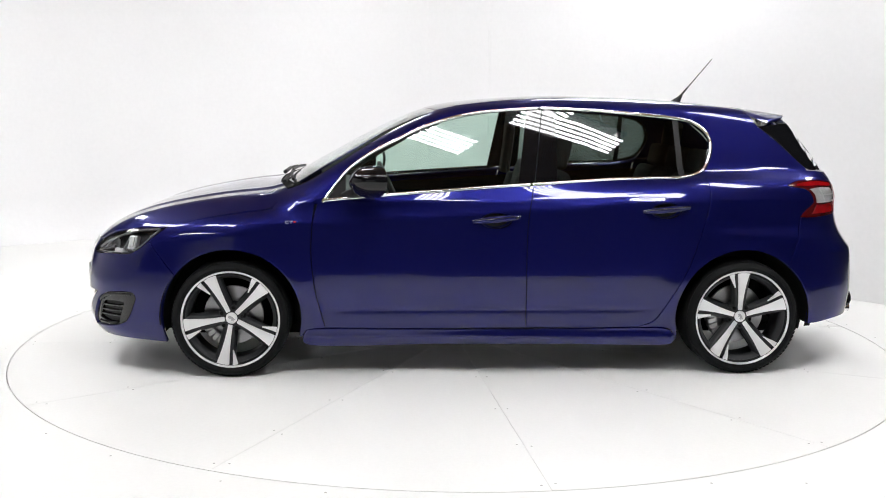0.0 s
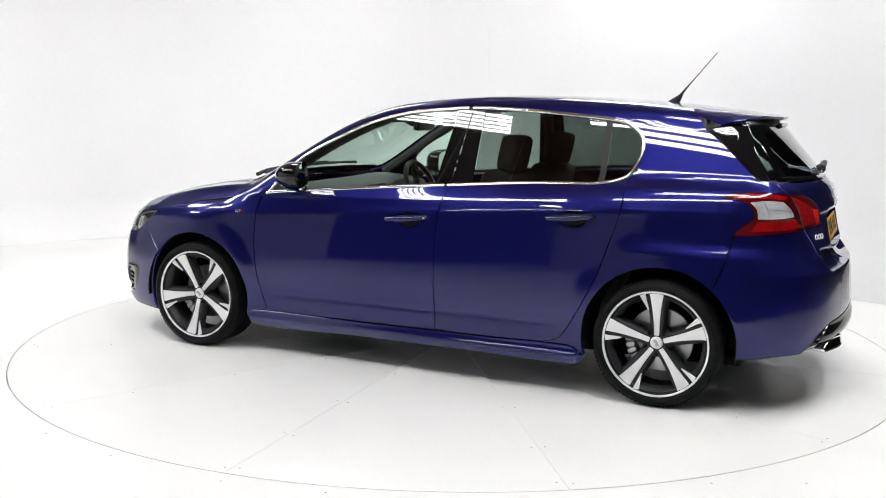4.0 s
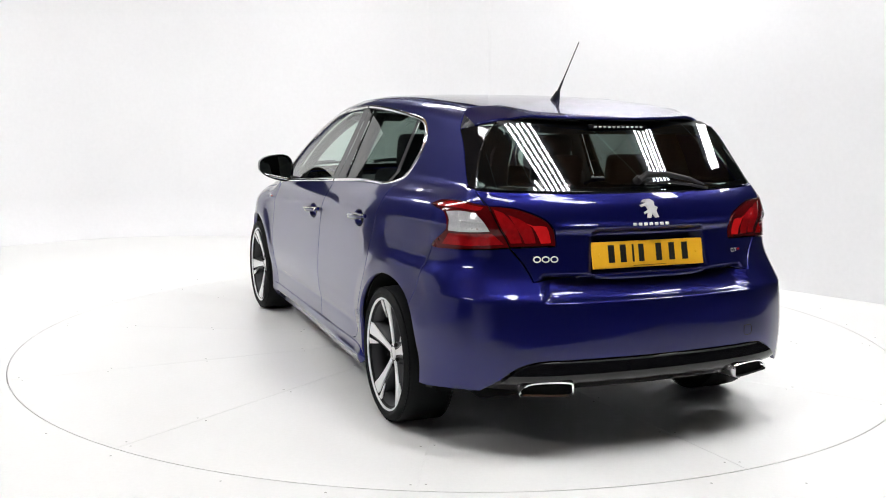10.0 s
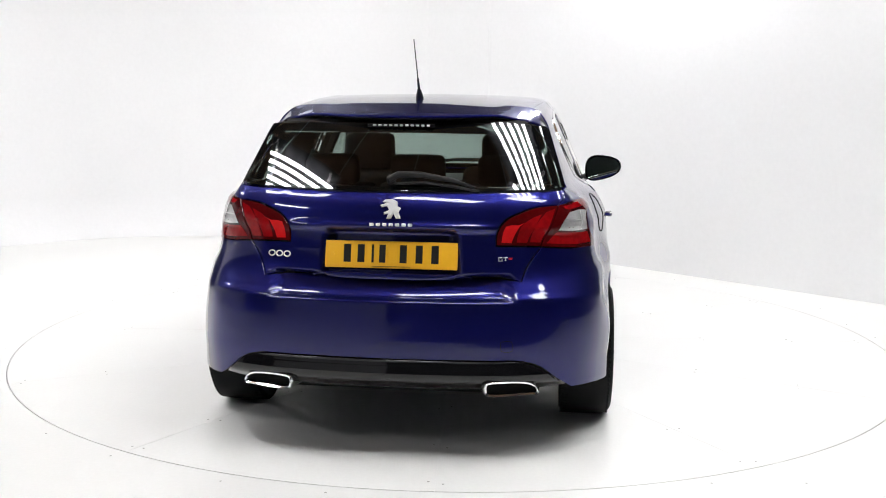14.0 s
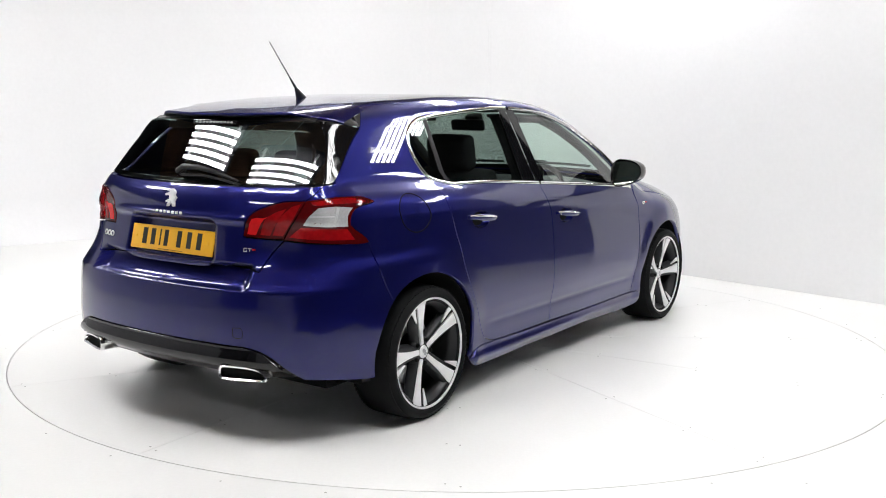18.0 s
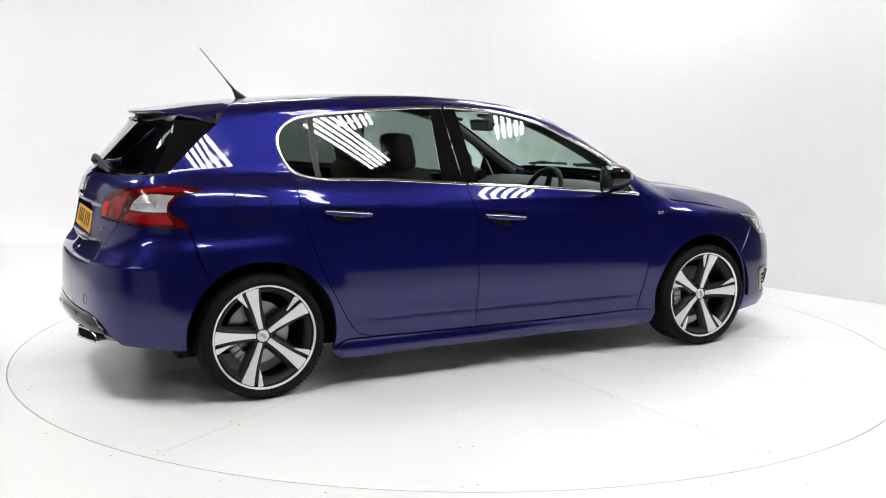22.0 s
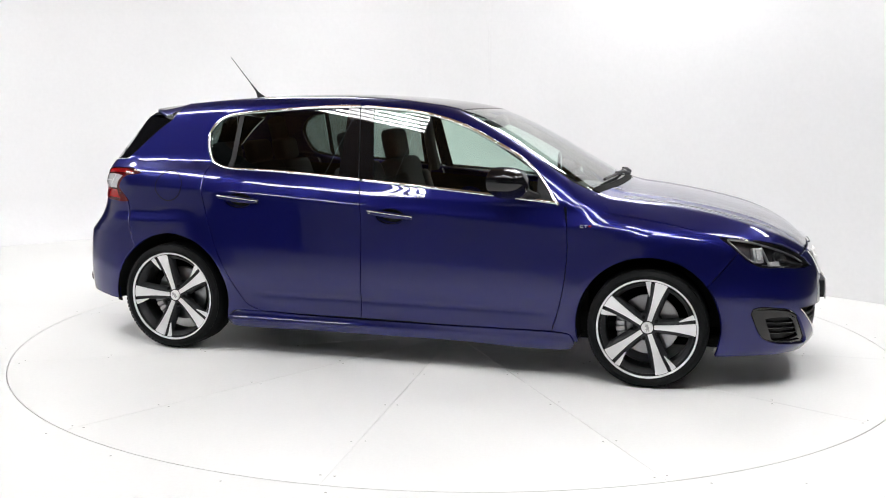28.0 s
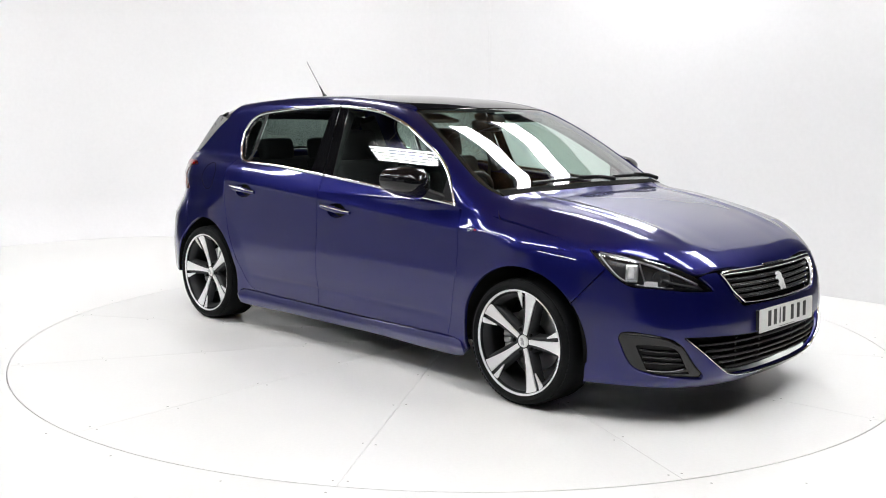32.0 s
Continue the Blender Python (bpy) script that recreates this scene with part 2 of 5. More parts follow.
def front_rays(q):
    o = np.stack([np.full(len(q), 0.9), q[:, 0], q[:, 1]], -1)
    return o, np.broadcast_to([1.0, 0, 0], o.shape)


def round_rays(q):
    """Along the car and an angle (in units of 0.7 m) up from level, seen along the cabin."""
    x, a = q[:, 0], q[:, 1] / 0.7
    o = np.stack([x, 0 * x, np.full(len(x), 0.75)], -1)
    return o, np.stack([0 * a, np.cos(a), np.sin(a)], -1)


def round_of(y, z):
    return 0.7 * np.arctan2(np.asarray(z, float) - 0.75, y)


# ---- building helpers ----
from mathutils.geometry import delaunay_2d_cdt


def link_mesh(name, verts, faces, mat, parent=None, label="", normals=None, smooth=True):
    me = bpy.data.meshes.new(name)
    me.from_pydata([tuple(v) for v in verts], [], [tuple(f) for f in faces])
    me.materials.append(mat)
    if smooth:
        me.shade_smooth()
    if normals is not None:
        me.normals_split_custom_set_from_vertices([tuple(n) for n in normals])
    ob = new(name, me)
    ob.parent = parent
    if label:
        tagged(ob, label)
    return ob


def part(name, bm, mat, parent=None, label="", smooth=True, angle=None):
    """One bmesh as one mesh object under a thing or a part."""
    me = bpy.data.meshes.new(name)
    bmesh.ops.recalc_face_normals(bm, faces=bm.faces)
    bm.to_mesh(me)
    bm.free()
    me.materials.append(mat)
    if smooth:
        me.shade_smooth()
        me.set_sharp_from_angle(angle=radians(angle or 38))
    ob = new(name, me)
    ob.parent = parent
    if label:
        tagged(ob, label)
    return ob


def bar(bm, size, m=Matrix(), bevel=0.0, segments=2):
    """Adds a bevelled block of that size to a bmesh, at the pose m."""
    r = bmesh.ops.create_cube(bm, size=1.0, matrix=m @ Matrix.Diagonal((*size, 1)))
    if bevel:
        es = {e for v in r["verts"] for e in v.link_edges}
        bmesh.ops.bevel(bm, geom=list(es), offset=bevel, segments=segments, affect="EDGES", profile=0.6)
    return bm


def lathe(profile, m=Matrix(), n=48, closed=False):
    """A bmesh turned from (radius, height) pairs about z, at the pose m."""
    bm = bmesh.new()
    rings = [[bm.verts.new(m @ Vector((r * math.cos(2 * math.pi * i / n), r * math.sin(2 * math.pi * i / n), h))) for i in range(n)] for r, h in profile]
    pairs = list(zip(rings, rings[1:])) + ([(rings[-1], rings[0])] if closed else [])
    for a, b in pairs:
        for i in range(n):
            bm.faces.new((a[i], a[(i + 1) % n], b[(i + 1) % n], b[i]))
    if not closed:
        for ring, (r, h) in ((rings[0], profile[0]), (rings[-1], profile[-1])):
            if r < 0.02:
                bm.faces.new(ring)
    return bm


def tube(points, radius, n=8, m=Matrix()):
    """A bmesh tube along points; radius is a number or one for each point."""
    bm = bmesh.new()
    pts = [m @ Vector(p) for p in points]
    rad = radius if isinstance(radius, (list, tuple)) else [radius] * len(pts)
    rings, side = [], None
    for i, p in enumerate(pts):
        t = (pts[min(i + 1, len(pts) - 1)] - pts[max(i - 1, 0)]).normalized()
        side = (side - t * side.dot(t)).normalized() if side else t.orthogonal().normalized()
        up = t.cross(side)
        rings.append([bm.verts.new(p + rad[i] * (math.cos(2 * math.pi * k / n) * side + math.sin(2 * math.pi * k / n) * up)) for k in range(n)])
    for a, b in zip(rings, rings[1:]):
        for k in range(n):
            bm.faces.new((a[k], a[(k + 1) % n], b[(k + 1) % n], b[k]))
    bm.faces.new(rings[0])
    bm.faces.new(rings[-1])
    return bm


def spline(pts, gap=0.02):
    """Even steps along a smooth curve through points of any dimension."""
    p = np.array(pts, float)
    if len(p) == 2:
        n = max(int(np.linalg.norm(p[1] - p[0]) / gap), 1)
        return [tuple(p[0] + (p[1] - p[0]) * i / n) for i in range(n + 1)]
    ext = np.vstack([2 * p[0] - p[1], p, 2 * p[-1] - p[-2]])
    out = []
    for i in range(1, len(ext) - 2):
        a, b, c, d = ext[i - 1:i + 3]
        ka, kb, kc = (max(np.linalg.norm(v), 1e-6) ** 0.5 for v in (b - a, c - b, d - c))
        m1 = (b - a) / ka - (c - a) / (ka + kb) + (c - b) / kb
        m2 = (c - b) / kb - (d - b) / (kb + kc) + (d - c) / kc
        n = max(int(np.linalg.norm(c - b) / gap), 2)
        for k in range(n):
            t = k / n
            out.append(tuple((2 * t ** 3 - 3 * t * t + 1) * b + (t ** 3 - 2 * t * t + t) * kb * m1 + (3 * t * t - 2 * t ** 3) * c + (t ** 3 - t * t) * kb * m2))
    return out + [tuple(p[-1])]


def outline(*runs, gap=0.02):
    """A closed outline from smooth runs, end to end."""
    out = []
    for run in runs:
        out += [q for q in spline(run, gap) if not out or math.dist(q, out[-1]) > 1e-4]
    return out[:-1] if math.dist(out[0], out[-1]) < 1e-4 else out


def within(poly, q):
    poly = np.asarray(poly)
    x, y = q[:, 0], q[:, 1]
    r = np.zeros(len(q), bool)
    for (x1, y1), (x2, y2) in zip(poly, np.roll(poly, -1, 0)):
        if y1 != y2:
            r ^= ((y1 > y) != (y2 > y)) & (x < (x2 - x1) * (y - y1) / (y2 - y1) + x1)
    return r


def shrink(poly, by):
    """The outline drawn in by so much."""
    p = np.asarray(poly, float)
    a, b = p - np.roll(p, 1, 0), np.roll(p, -1, 0) - p
    na, nb = (np.stack([-v[:, 1], v[:, 0]], -1) / np.maximum(np.linalg.norm(v, axis=1, keepdims=True), 1e-9) for v in (a, b))
    n = na + nb
    n /= np.maximum(np.linalg.norm(n, axis=1, keepdims=True), 0.4)
    area = np.sum(p[:, 0] * np.roll(p[:, 1], -1) - np.roll(p[:, 0], -1) * p[:, 1])
    return p + n * by * (1 if area > 0 else -1)


END = BEND + TURN * math.pi / 2   # the ring's length at the car's middle, front and back


def patch(name, poly, rays, mat, parent, label="", holes=(), h=0.04, lift=0.0, rim=0.022, inset=0.0026, sides="both", dish=None, face=None):
    """A panel of the car's skin, cut to an outline, with its edge turned inwards. sides: both (two objects), left, or joined (one object across the middle)."""
    whole = np.asarray(poly, float)
    poly = shrink(poly, inset)
    if face:
        poly = np.array([a + (b - a) * k / n for a, b in zip(poly, np.roll(poly, -1, 0)) for n in [max(int(np.linalg.norm(b - a) / h), 1)] for k in range(n)])
    if sides == "joined":
        # keep the middle line where it is, so that the two halves meet
        k, mid = (0, END) if rays is ring_rays else (1, 0.0)
        on = np.abs(np.abs(whole[:, k]) - mid) < 1e-6
        poly[on, k] = whole[on, k]
    loops = [poly] + [shrink(hh, -inset) for hh in holes]
    every = np.vstack(loops)
    lo, hi = every.min(0), every.max(0)
    gx, gy = np.meshgrid(np.arange(lo[0] + h / 2, hi[0], h), np.arange(lo[1] + h / 2, hi[1], h))
    q = np.stack([gx.ravel(), gy.ravel()], -1)
    keep = within(poly, q)
    for hh in loops[1:]:
        keep &= ~within(hh, q)
    q = q[keep]
    if len(q):
        near = np.min(np.linalg.norm(q[:, None] - every[None], axis=2), axis=1)
        q = q[near > h * 0.45]
    pts = np.vstack([every, q])
    edges, base = [], 0
    for loop in loops:
        edges += [(base + i, base + (i + 1) % len(loop)) for i in range(len(loop))]
        base += len(loop)
    vs, es, fs, vo, *_ = delaunay_2d_cdt([Vector(p) for p in pts], edges, [], 0, 1e-7)
    flat = np.array([tuple(v) for v in vs])
    tri = np.array([f for f in fs if len(f) == 3])
    mid = flat[tri].mean(1)
    ok = within(poly, mid)
    for hh in loops[1:]:
        ok &= ~within(hh, mid)
    tri = tri[ok]
    o, w = rays(flat)
    p = meet(o, w)
    n = normal_at(p)
    if face:
        n = face(p)
    if dish is not None:
        def raised(q):
            b = meet(*rays(q))
            return b + normal_at(b) * (lift + dish(q))[:, None]
        p, e, old = raised(flat), 0.0025, n
        n = np.cross(raised(flat + (e, 0)) - raised(flat - (e, 0)), raised(flat + (0, e)) - raised(flat - (0, e)))
        n *= np.sign(np.sum(n * old, 1))[:, None] / np.maximum(np.linalg.norm(n, axis=1, keepdims=True), 1e-12)
        jump = np.maximum(np.linalg.norm(raised(flat + (e, 0)) - p, axis=1), np.linalg.norm(raised(flat + (0, e)) - p, axis=1))
        n = np.where((np.sum(n * old, 1)[:, None] < 0.3) | (jump[:, None] > 0.03), old, n)
    else:
        p = p + n * lift
    if sides == "joined":
        mid = np.abs(p[:, 1]) < 0.004
        p[mid, 1] = n[mid, 1] = 0
        n /= np.maximum(np.linalg.norm(n, axis=1, keepdims=True), 1e-9)
    # face the way of the skin
    f = tri
    fn = np.cross(p[f[:, 1]] - p[f[:, 0]], p[f[:, 2]] - p[f[:, 0]])
    bad = np.sum(fn * n[f[:, 0]], 1) < 0
    f[bad] = f[bad][:, ::-1]
    verts, norms, faces = list(p), list(n), [tuple(t) for t in f]
    if rim:
        count = {}
        for t in f:
            for a, b in ((t[0], t[1]), (t[1], t[2]), (t[2], t[0])):
                count[(a, b)] = 1
        for (a, b) in count:
            if (b, a) not in count:
                if sides == "joined" and abs(p[a][1]) < 0.004 and abs(p[b][1]) < 0.004:
                    continue
                k = len(verts)
                out = np.cross(p[b] - p[a], n[a])
                out = out / max(np.linalg.norm(out), 1e-9)
                verts += [p[a], p[b], p[b] - n[b] * rim, p[a] - n[a] * rim]
                norms += [(out + n[a]) * 0.7071, (out + n[b]) * 0.7071, out, out]
                faces.append((k + 3, k + 2, k + 1, k))
    verts, norms = np.array(verts), np.array(norms)
    flip = np.array([1, -1, 1])
    mirrored = [tuple(reversed(t)) for t in faces]
    if sides == "joined":
        m = len(verts)
        return link_mesh(name, np.vstack([verts, verts * flip]), faces + [tuple(i + m for i in t) for t in mirrored], mat, parent, label, np.vstack([norms, norms * flip]))
    left = link_mesh(name, verts, faces, mat, parent if not isinstance(parent, (list, tuple)) else parent[0], label, norms)
    if sides == "left":
        return left
    right = link_mesh(name, verts * flip, mirrored, mat, parent if not isinstance(parent, (list, tuple)) else parent[1], label, norms * flip)
    return left, right


def glazing(p):
    """Facing of the gently curved side glass."""
    slope = (glass_plan(p[:, 0] + 0.01) - glass_plan(p[:, 0] - 0.01)) / 0.02
    n = np.stack([-slope + 0.06 * (p[:, 0] + 0.2), np.ones(len(p)), 0.395 + 0.2 * (p[:, 2] - 1.15)], -1)
    return n / np.linalg.norm(n, axis=1, keepdims=True)


def rear_glazing(p):
    """Facing of the curved rear window."""
    n = np.stack([-np.ones(len(p)), 0.50 * p[:, 1] + 0.5 * p[:, 1] ** 3, 0.82 + 0.15 * (p[:, 2] - 1.19)], -1)
    return n / np.linalg.norm(n, axis=1, keepdims=True)


def on_skin(pts, rays):
    q = np.array(pts, float)
    return meet(*rays(q))


def bead(name, pts, rays, mat, parent, width, height, label="", lift=0.0, closed=False, sides="both", gap=0.02, sink=0.006):
    """A raised strip that follows a line on the skin."""
    line = spline(pts, gap)
    if closed and math.dist(line[0], line[-1]) < 1e-3:
        line = line[:-1]
    p = on_skin(line, rays)
    n = normal_at(p)
    t = (np.roll(p, -1, 0) - np.roll(p, 1, 0)) if closed else np.gradient(p, axis=0)
    t /= np.maximum(np.linalg.norm(t, axis=1, keepdims=True), 1e-9)
    s = np.cross(n, t)
    angles = np.linspace(0, math.pi, 7)
    prof = [(-width / 2, -sink)] + [(-width / 2 * math.cos(a), height * math.sin(a) ** 0.7 if math.sin(a) > 0 else 0.0) for a in angles] + [(width / 2, -sink)]
    rings = [p + n * lift + s * a + n * b for a, b in prof]
    k, c = len(prof), len(p)
    verts = np.stack(rings, 1).reshape(-1, 3)
    faces = []
    for i in range(c if closed else c - 1):
        j = (i + 1) % c
        for a in range(k - 1):
            faces.append((i * k + a, j * k + a, j * k + a + 1, i * k + a + 1))
    if not closed:
        faces += [tuple(range(k)), tuple(range((c - 1) * k + k - 1, (c - 1) * k - 1, -1))]
    flip = np.array([1, -1, 1])
    made = []
    for i, (v, ff) in enumerate(((verts, faces), (verts * flip, [tuple(reversed(f)) for f in faces]))):
        if sides == "left" and i:
            continue
        bm = bmesh.new()
        bv = [bm.verts.new(x) for x in v]
        for f in ff:
            bm.faces.new([bv[x] for x in f])
        made.append(part(name, bm, mat, parent[i] if isinstance(parent, (list, tuple)) else parent, label, angle=60))
    return made


# ---- the studio ----
def slab(name, pts, z0, z1, mat, parent=None, label="", bevel=0.0):
    """An upright prism over a plan outline."""
    bm = bmesh.new()
    lo = [bm.verts.new((x, y, z0)) for x, y in pts]
    hi = [bm.verts.new((x, y, z1)) for x, y in pts]
    bm.faces.new(lo[::-1])
    bm.faces.new(hi)
    for i in range(len(pts)):
        j = (i + 1) % len(pts)
        bm.faces.new((lo[i], lo[j], hi[j], hi[i]))
    return part(name, bm, mat, parent, label, angle=30)


DISC = 2.4915


def studio_floor():
    """A white floor with a round opening for the turntable."""
    bm = bmesh.new()
    n = 128
    ring = [bm.verts.new((DISC * math.cos(2 * math.pi * i / n), DISC * math.sin(2 * math.pi * i / n), 0)) for i in range(n)]
    low = [bm.verts.new((v.co.x, v.co.y, -0.08)) for v in ring]
    rim = []
    for i in range(n):
        a = 2 * math.pi * i / n
        c, d = math.cos(a), math.sin(a)
        k = min((5.2 if c > 0 else 9.0) / max(abs(c), 1e-6), (9.0 if d > 0 else 4.7 if c > 0.06 else 5.5) / max(abs(d), 1e-6))
        rim.append(bm.verts.new((k * c, k * d, 0)))
    rim_low = [bm.verts.new((v.co.x, v.co.y, -0.08)) for v in rim]
    for i in range(n):
        j = (i + 1) % n
        bm.faces.new((rim[i], rim[j], rim_low[j], rim_low[i]))
    for i in range(n):
        j = (i + 1) % n
        bm.faces.new((ring[i], ring[j], rim[j], rim[i]))
        bm.faces.new((ring[j], ring[i], low[i], low[j]))
    ob = part("floor", bm, WHITE_FLOOR, None, angle=30)
    return tagged(ob, "white painted studio floor round the turntable", "floor", kind="structure")


studio_floor()
tagged(slab("floor_south", [(-1.2, -9), (9, -9), (9, -4.6), (0.1, -4.6), (-0.3, -5.4), (-1.2, -5.4)], -0.2, -0.02, DARK_WALL), "dark warehouse floor behind the camera", "floor", kind="structure")
# unseen floor, kept white so the car's side reflects it brightly
tagged(slab("floor_west", [(-9, -9), (-1.21, -9), (-1.21, -5.4), (-9, -5.4)], -0.2, -0.004, WHITE_FLOOR), "unseen white floor added beside the camera to brighten the car's reflections", "floor", kind="structure")
# unseen floor, kept dark to tone down what the right-hand doors reflect
tagged(slab("floor_east", [(5.19, -4.59), (9, -4.59), (9, 9), (5.19, 9)], -0.2, -0.02, DARK_WALL), "unseen dark floor added beside the studio to dim the car's reflections", "floor", kind="structure")
tagged(slab("floor_pit", [(-2.7, -2.7), (2.7, -2.7), (2.7, 2.7), (-2.7, 2.7)], -0.2, -0.09, LINER), "dark pit beneath the turntable", "floor", kind="structure")
turntable = tagged(new("turntable"), "round white turntable set flush in the studio floor", "turntable")
bm = lathe([(0.001, -0.003), (1.2, -0.003), (DISC - 0.0060, -0.003), (DISC - 0.0055, -0.07)], n=128)
part("deck_base", bm, WHITE_FLOOR, turntable, "white base under the deck panels", angle=30)


def deck_panel():
    """One of twelve sectors of the deck, with thin grooves between them."""
    bm = bmesh.new()
    n, g = 14, 0.0011
    rim = []
    for i in range(n + 1):
        a = radians(-15 + 30 * i / n)
        rim.append((DISC - 0.0055, a))
    pts = [(0.0045, 0.0)] + [(r * math.cos(a), r * math.sin(a)) for r, a in rim]
    s15, c15 = math.sin(radians(15)), math.cos(radians(15))
    pts[1] = (pts[1][0] - g * s15, pts[1][1] + g * c15)
    pts[-1] = (pts[-1][0] - g * s15, pts[-1][1] - g * c15)
    vs = [bm.verts.new((x, y, 0)) for x, y in pts]
    lo = [bm.verts.new((x, y, -0.0032)) for x, y in pts]
    bm.faces.new(vs)
    for i in range(len(pts)):
        j = (i + 1) % len(pts)
        bm.faces.new((vs[j], vs[i], lo[i], lo[j]))
    return bm


panel = part("deck_panel", deck_panel(), WHITE_FLOOR, turntable, smooth=False)
screw = part("deck_screw", lathe([(0.0005, 0.0008), (0.004, 0.0006), (0.0048, 0.0)], n=8), MARK, turntable)
places = []
for k in range(12):
    turn = Matrix.Rotation(radians(19 + 30 * k), 4, "Z")
    if k == 0:
        panel.matrix_basis = turn
    else:
        ob = new("deck_panel", panel.data)
        ob.parent = turntable
        ob.matrix_basis = turn
    for r in (0.95, 1.50, 2.02, 2.43):
        for side in (-1, 1):
            places.append(Matrix.Rotation(radians(34 + 30 * k) + side * 0.028 / r, 4, "Z") @ pose(r + random.uniform(-0.05, 0.01), 0, 0.0))
for i, m in enumerate(places):
    ob = screw if i == 0 else new("deck_screw", screw.data)
    ob.parent = turntable
    ob.matrix_basis = m
floor = bpy.data.objects["floor"]
for i in range(36):
    ob = new("floor_screw", screw.data)
    ob.parent = floor
    ob.matrix_basis = pose(0, 0, 0.0005, 0, 0, 10 * i + random.uniform(-2, 2)) @ pose(DISC + random.choice((0.06, 0.07, 0.20)), 0, 0)


def cove(name, line, height, mat, cove_r=0.0, thick=0.12):
    """A wall along a plan line, with a rounded foot of that radius and real thickness behind."""
    pts = spline(line, 0.25)
    bm = bmesh.new()
    prof = [(-cove_r + cove_r * math.sin(a), cove_r - cove_r * math.cos(a)) for a in np.linspace(0, math.pi / 2, 9)] if cove_r else [(0.0, -0.01)]
    prof += [(0.0, height), (thick, height), (thick, -0.1), (prof[0][0], -0.1)]
    rings = []
    for i, p in enumerate(pts):
        a, b = Vector(pts[max(i - 1, 0)]), Vector(pts[min(i + 1, len(pts) - 1)])
        t = (b - a).normalized()
        out = Vector((-t.y, t.x))
        rings.append([bm.verts.new((p[0] + out.x * u, p[1] + out.y * u, v + 0.002)) for u, v in prof])
    for a, b in zip(rings, rings[1:]):
        for k in range(len(prof)):
            j = (k + 1) % len(prof)
            bm.faces.new((a[k], b[k], b[j], a[j]))
    bm.faces.new(rings[0])
    bm.faces.new(rings[-1][::-1])
    return part(name, bm, mat, None, angle=40)


tagged(cove("wall_north", [(-4.66, 3.62), (-4.2, 4.1), (-3.5, 4.55), (-2.7, 4.75), (-1.6, 4.78), (-0.95, 4.74), (-0.35, 4.495), (0.05, 4.097), (0.3, 3.847)], 2.8, WHITE_WALL, 0.4), "white curved studio backdrop wall", "wall", kind="structure")
tagged(cove("wall_east", [(-0.45, 4.60), (1.65, 2.50), (2.8, 1.34), (3.13, 1.01)], 2.8, WHITE_WALL, 0.0), "white straight studio wall meeting the floor in a thin joint", "wall", kind="structure")
# unseen wall, added so the paint has something pale to reflect
tagged(slab("wall_side", [(-6.3, -4.6), (-5.9, 1.9), (-6.02, 1.9), (-6.42, -4.6)], -0.01, 2.3, GREY_WALL), "unseen pale grey wall added beside the turntable to brighten the car's reflections", "wall", kind="structure")
# unseen partition, added to lift the doors' reflections from behind the camera
tagged(slab("wall_back", [(-6.4, -8.0), (-1.9, -8.3), (-1.9, -8.42), (-6.4, -8.12)], -0.01, 2.5, GREY_WALL), "unseen pale grey wall added behind the camera to brighten the car's reflections", "wall", kind="structure")
tagged(slab("wall_south", [(-9, -9), (9, -9), (9, -9.2), (-9, -9.2)], -0.1, 6.5, DARK_WALL), "dark warehouse wall behind the camera", "wall", kind="structure")
tagged(slab("wall_west", [(-9, -9), (-9, 9), (-9.2, 9), (-9.2, -9)], -0.1, 6.5, DARK_WALL), "dark warehouse side wall", "wall", kind="structure")
tagged(slab("wall_far_east", [(9, -9), (9, 9), (9.2, 9), (9.2, -9)], -0.1, 6.5, DARK_WALL), "dark warehouse side wall", "wall", kind="structure")
tagged(slab("wall_far_north", [(-9, 9), (9, 9), (9, 9.2), (-9, 9.2)], -0.1, 6.5, DARK_WALL), "dark warehouse end wall", "wall", kind="structure")
tagged(slab("ceiling", [(-9.2, -9.2), (9.2, -9.2), (9.2, 9.2), (-9.2, 9.2)], 6.5, 6.7, ROOF_WOOD), "brown boarded warehouse roof", "ceiling", kind="structure")


def lamp_bank(x, y, z, length, tubes, gap, turn=0.0, tilt=0.0, wide=0.034):
    """A hanging bank of bright tubes on a thin frame."""
    thing = tagged(new("lamp_bank"), "bank of bright white fluorescent tubes hung over the studio", "ceiling lamp", "lamp banks over the studio")
    thing.matrix_world = pose(x, y, z, tilt, 0, turn)
    w = (tubes - 1) * gap
    for e in (-0.42, 0.42):
        bm = bar(bmesh.new(), (0.05, w + 0.2, 0.04), pose(e * length, 0, 0.06), 0.006)
        part("cross_bar", bm, LAMP_BODY, thing)
    for i in range(tubes):
        yy = -w / 2 + i * gap
        bm = bar(bmesh.new(), (length, wide, 0.012), pose(0, yy, 0.0), 0.004)
        part("tube", bm, TUBE, thing, "lit white tube")
    # added dark board: keeps tube light off the roof, gaps between tubes dark
    part("shield_board", bar(bmesh.new(), (length + 0.08, w + 0.24, 0.015), pose(0, 0, 0.10), 0.004), DARK_WALL, thing, "dark board added above the tubes to stop upward light and darken the gaps")
    for e in (-0.42, 0.42):
        bm = tube([(e * length, 0, 0.07), (e * length, 0, 6.51 - z)], 0.012, 6)
        part("hanging_rod", bm, LAMP_BODY, thing)
    return thing


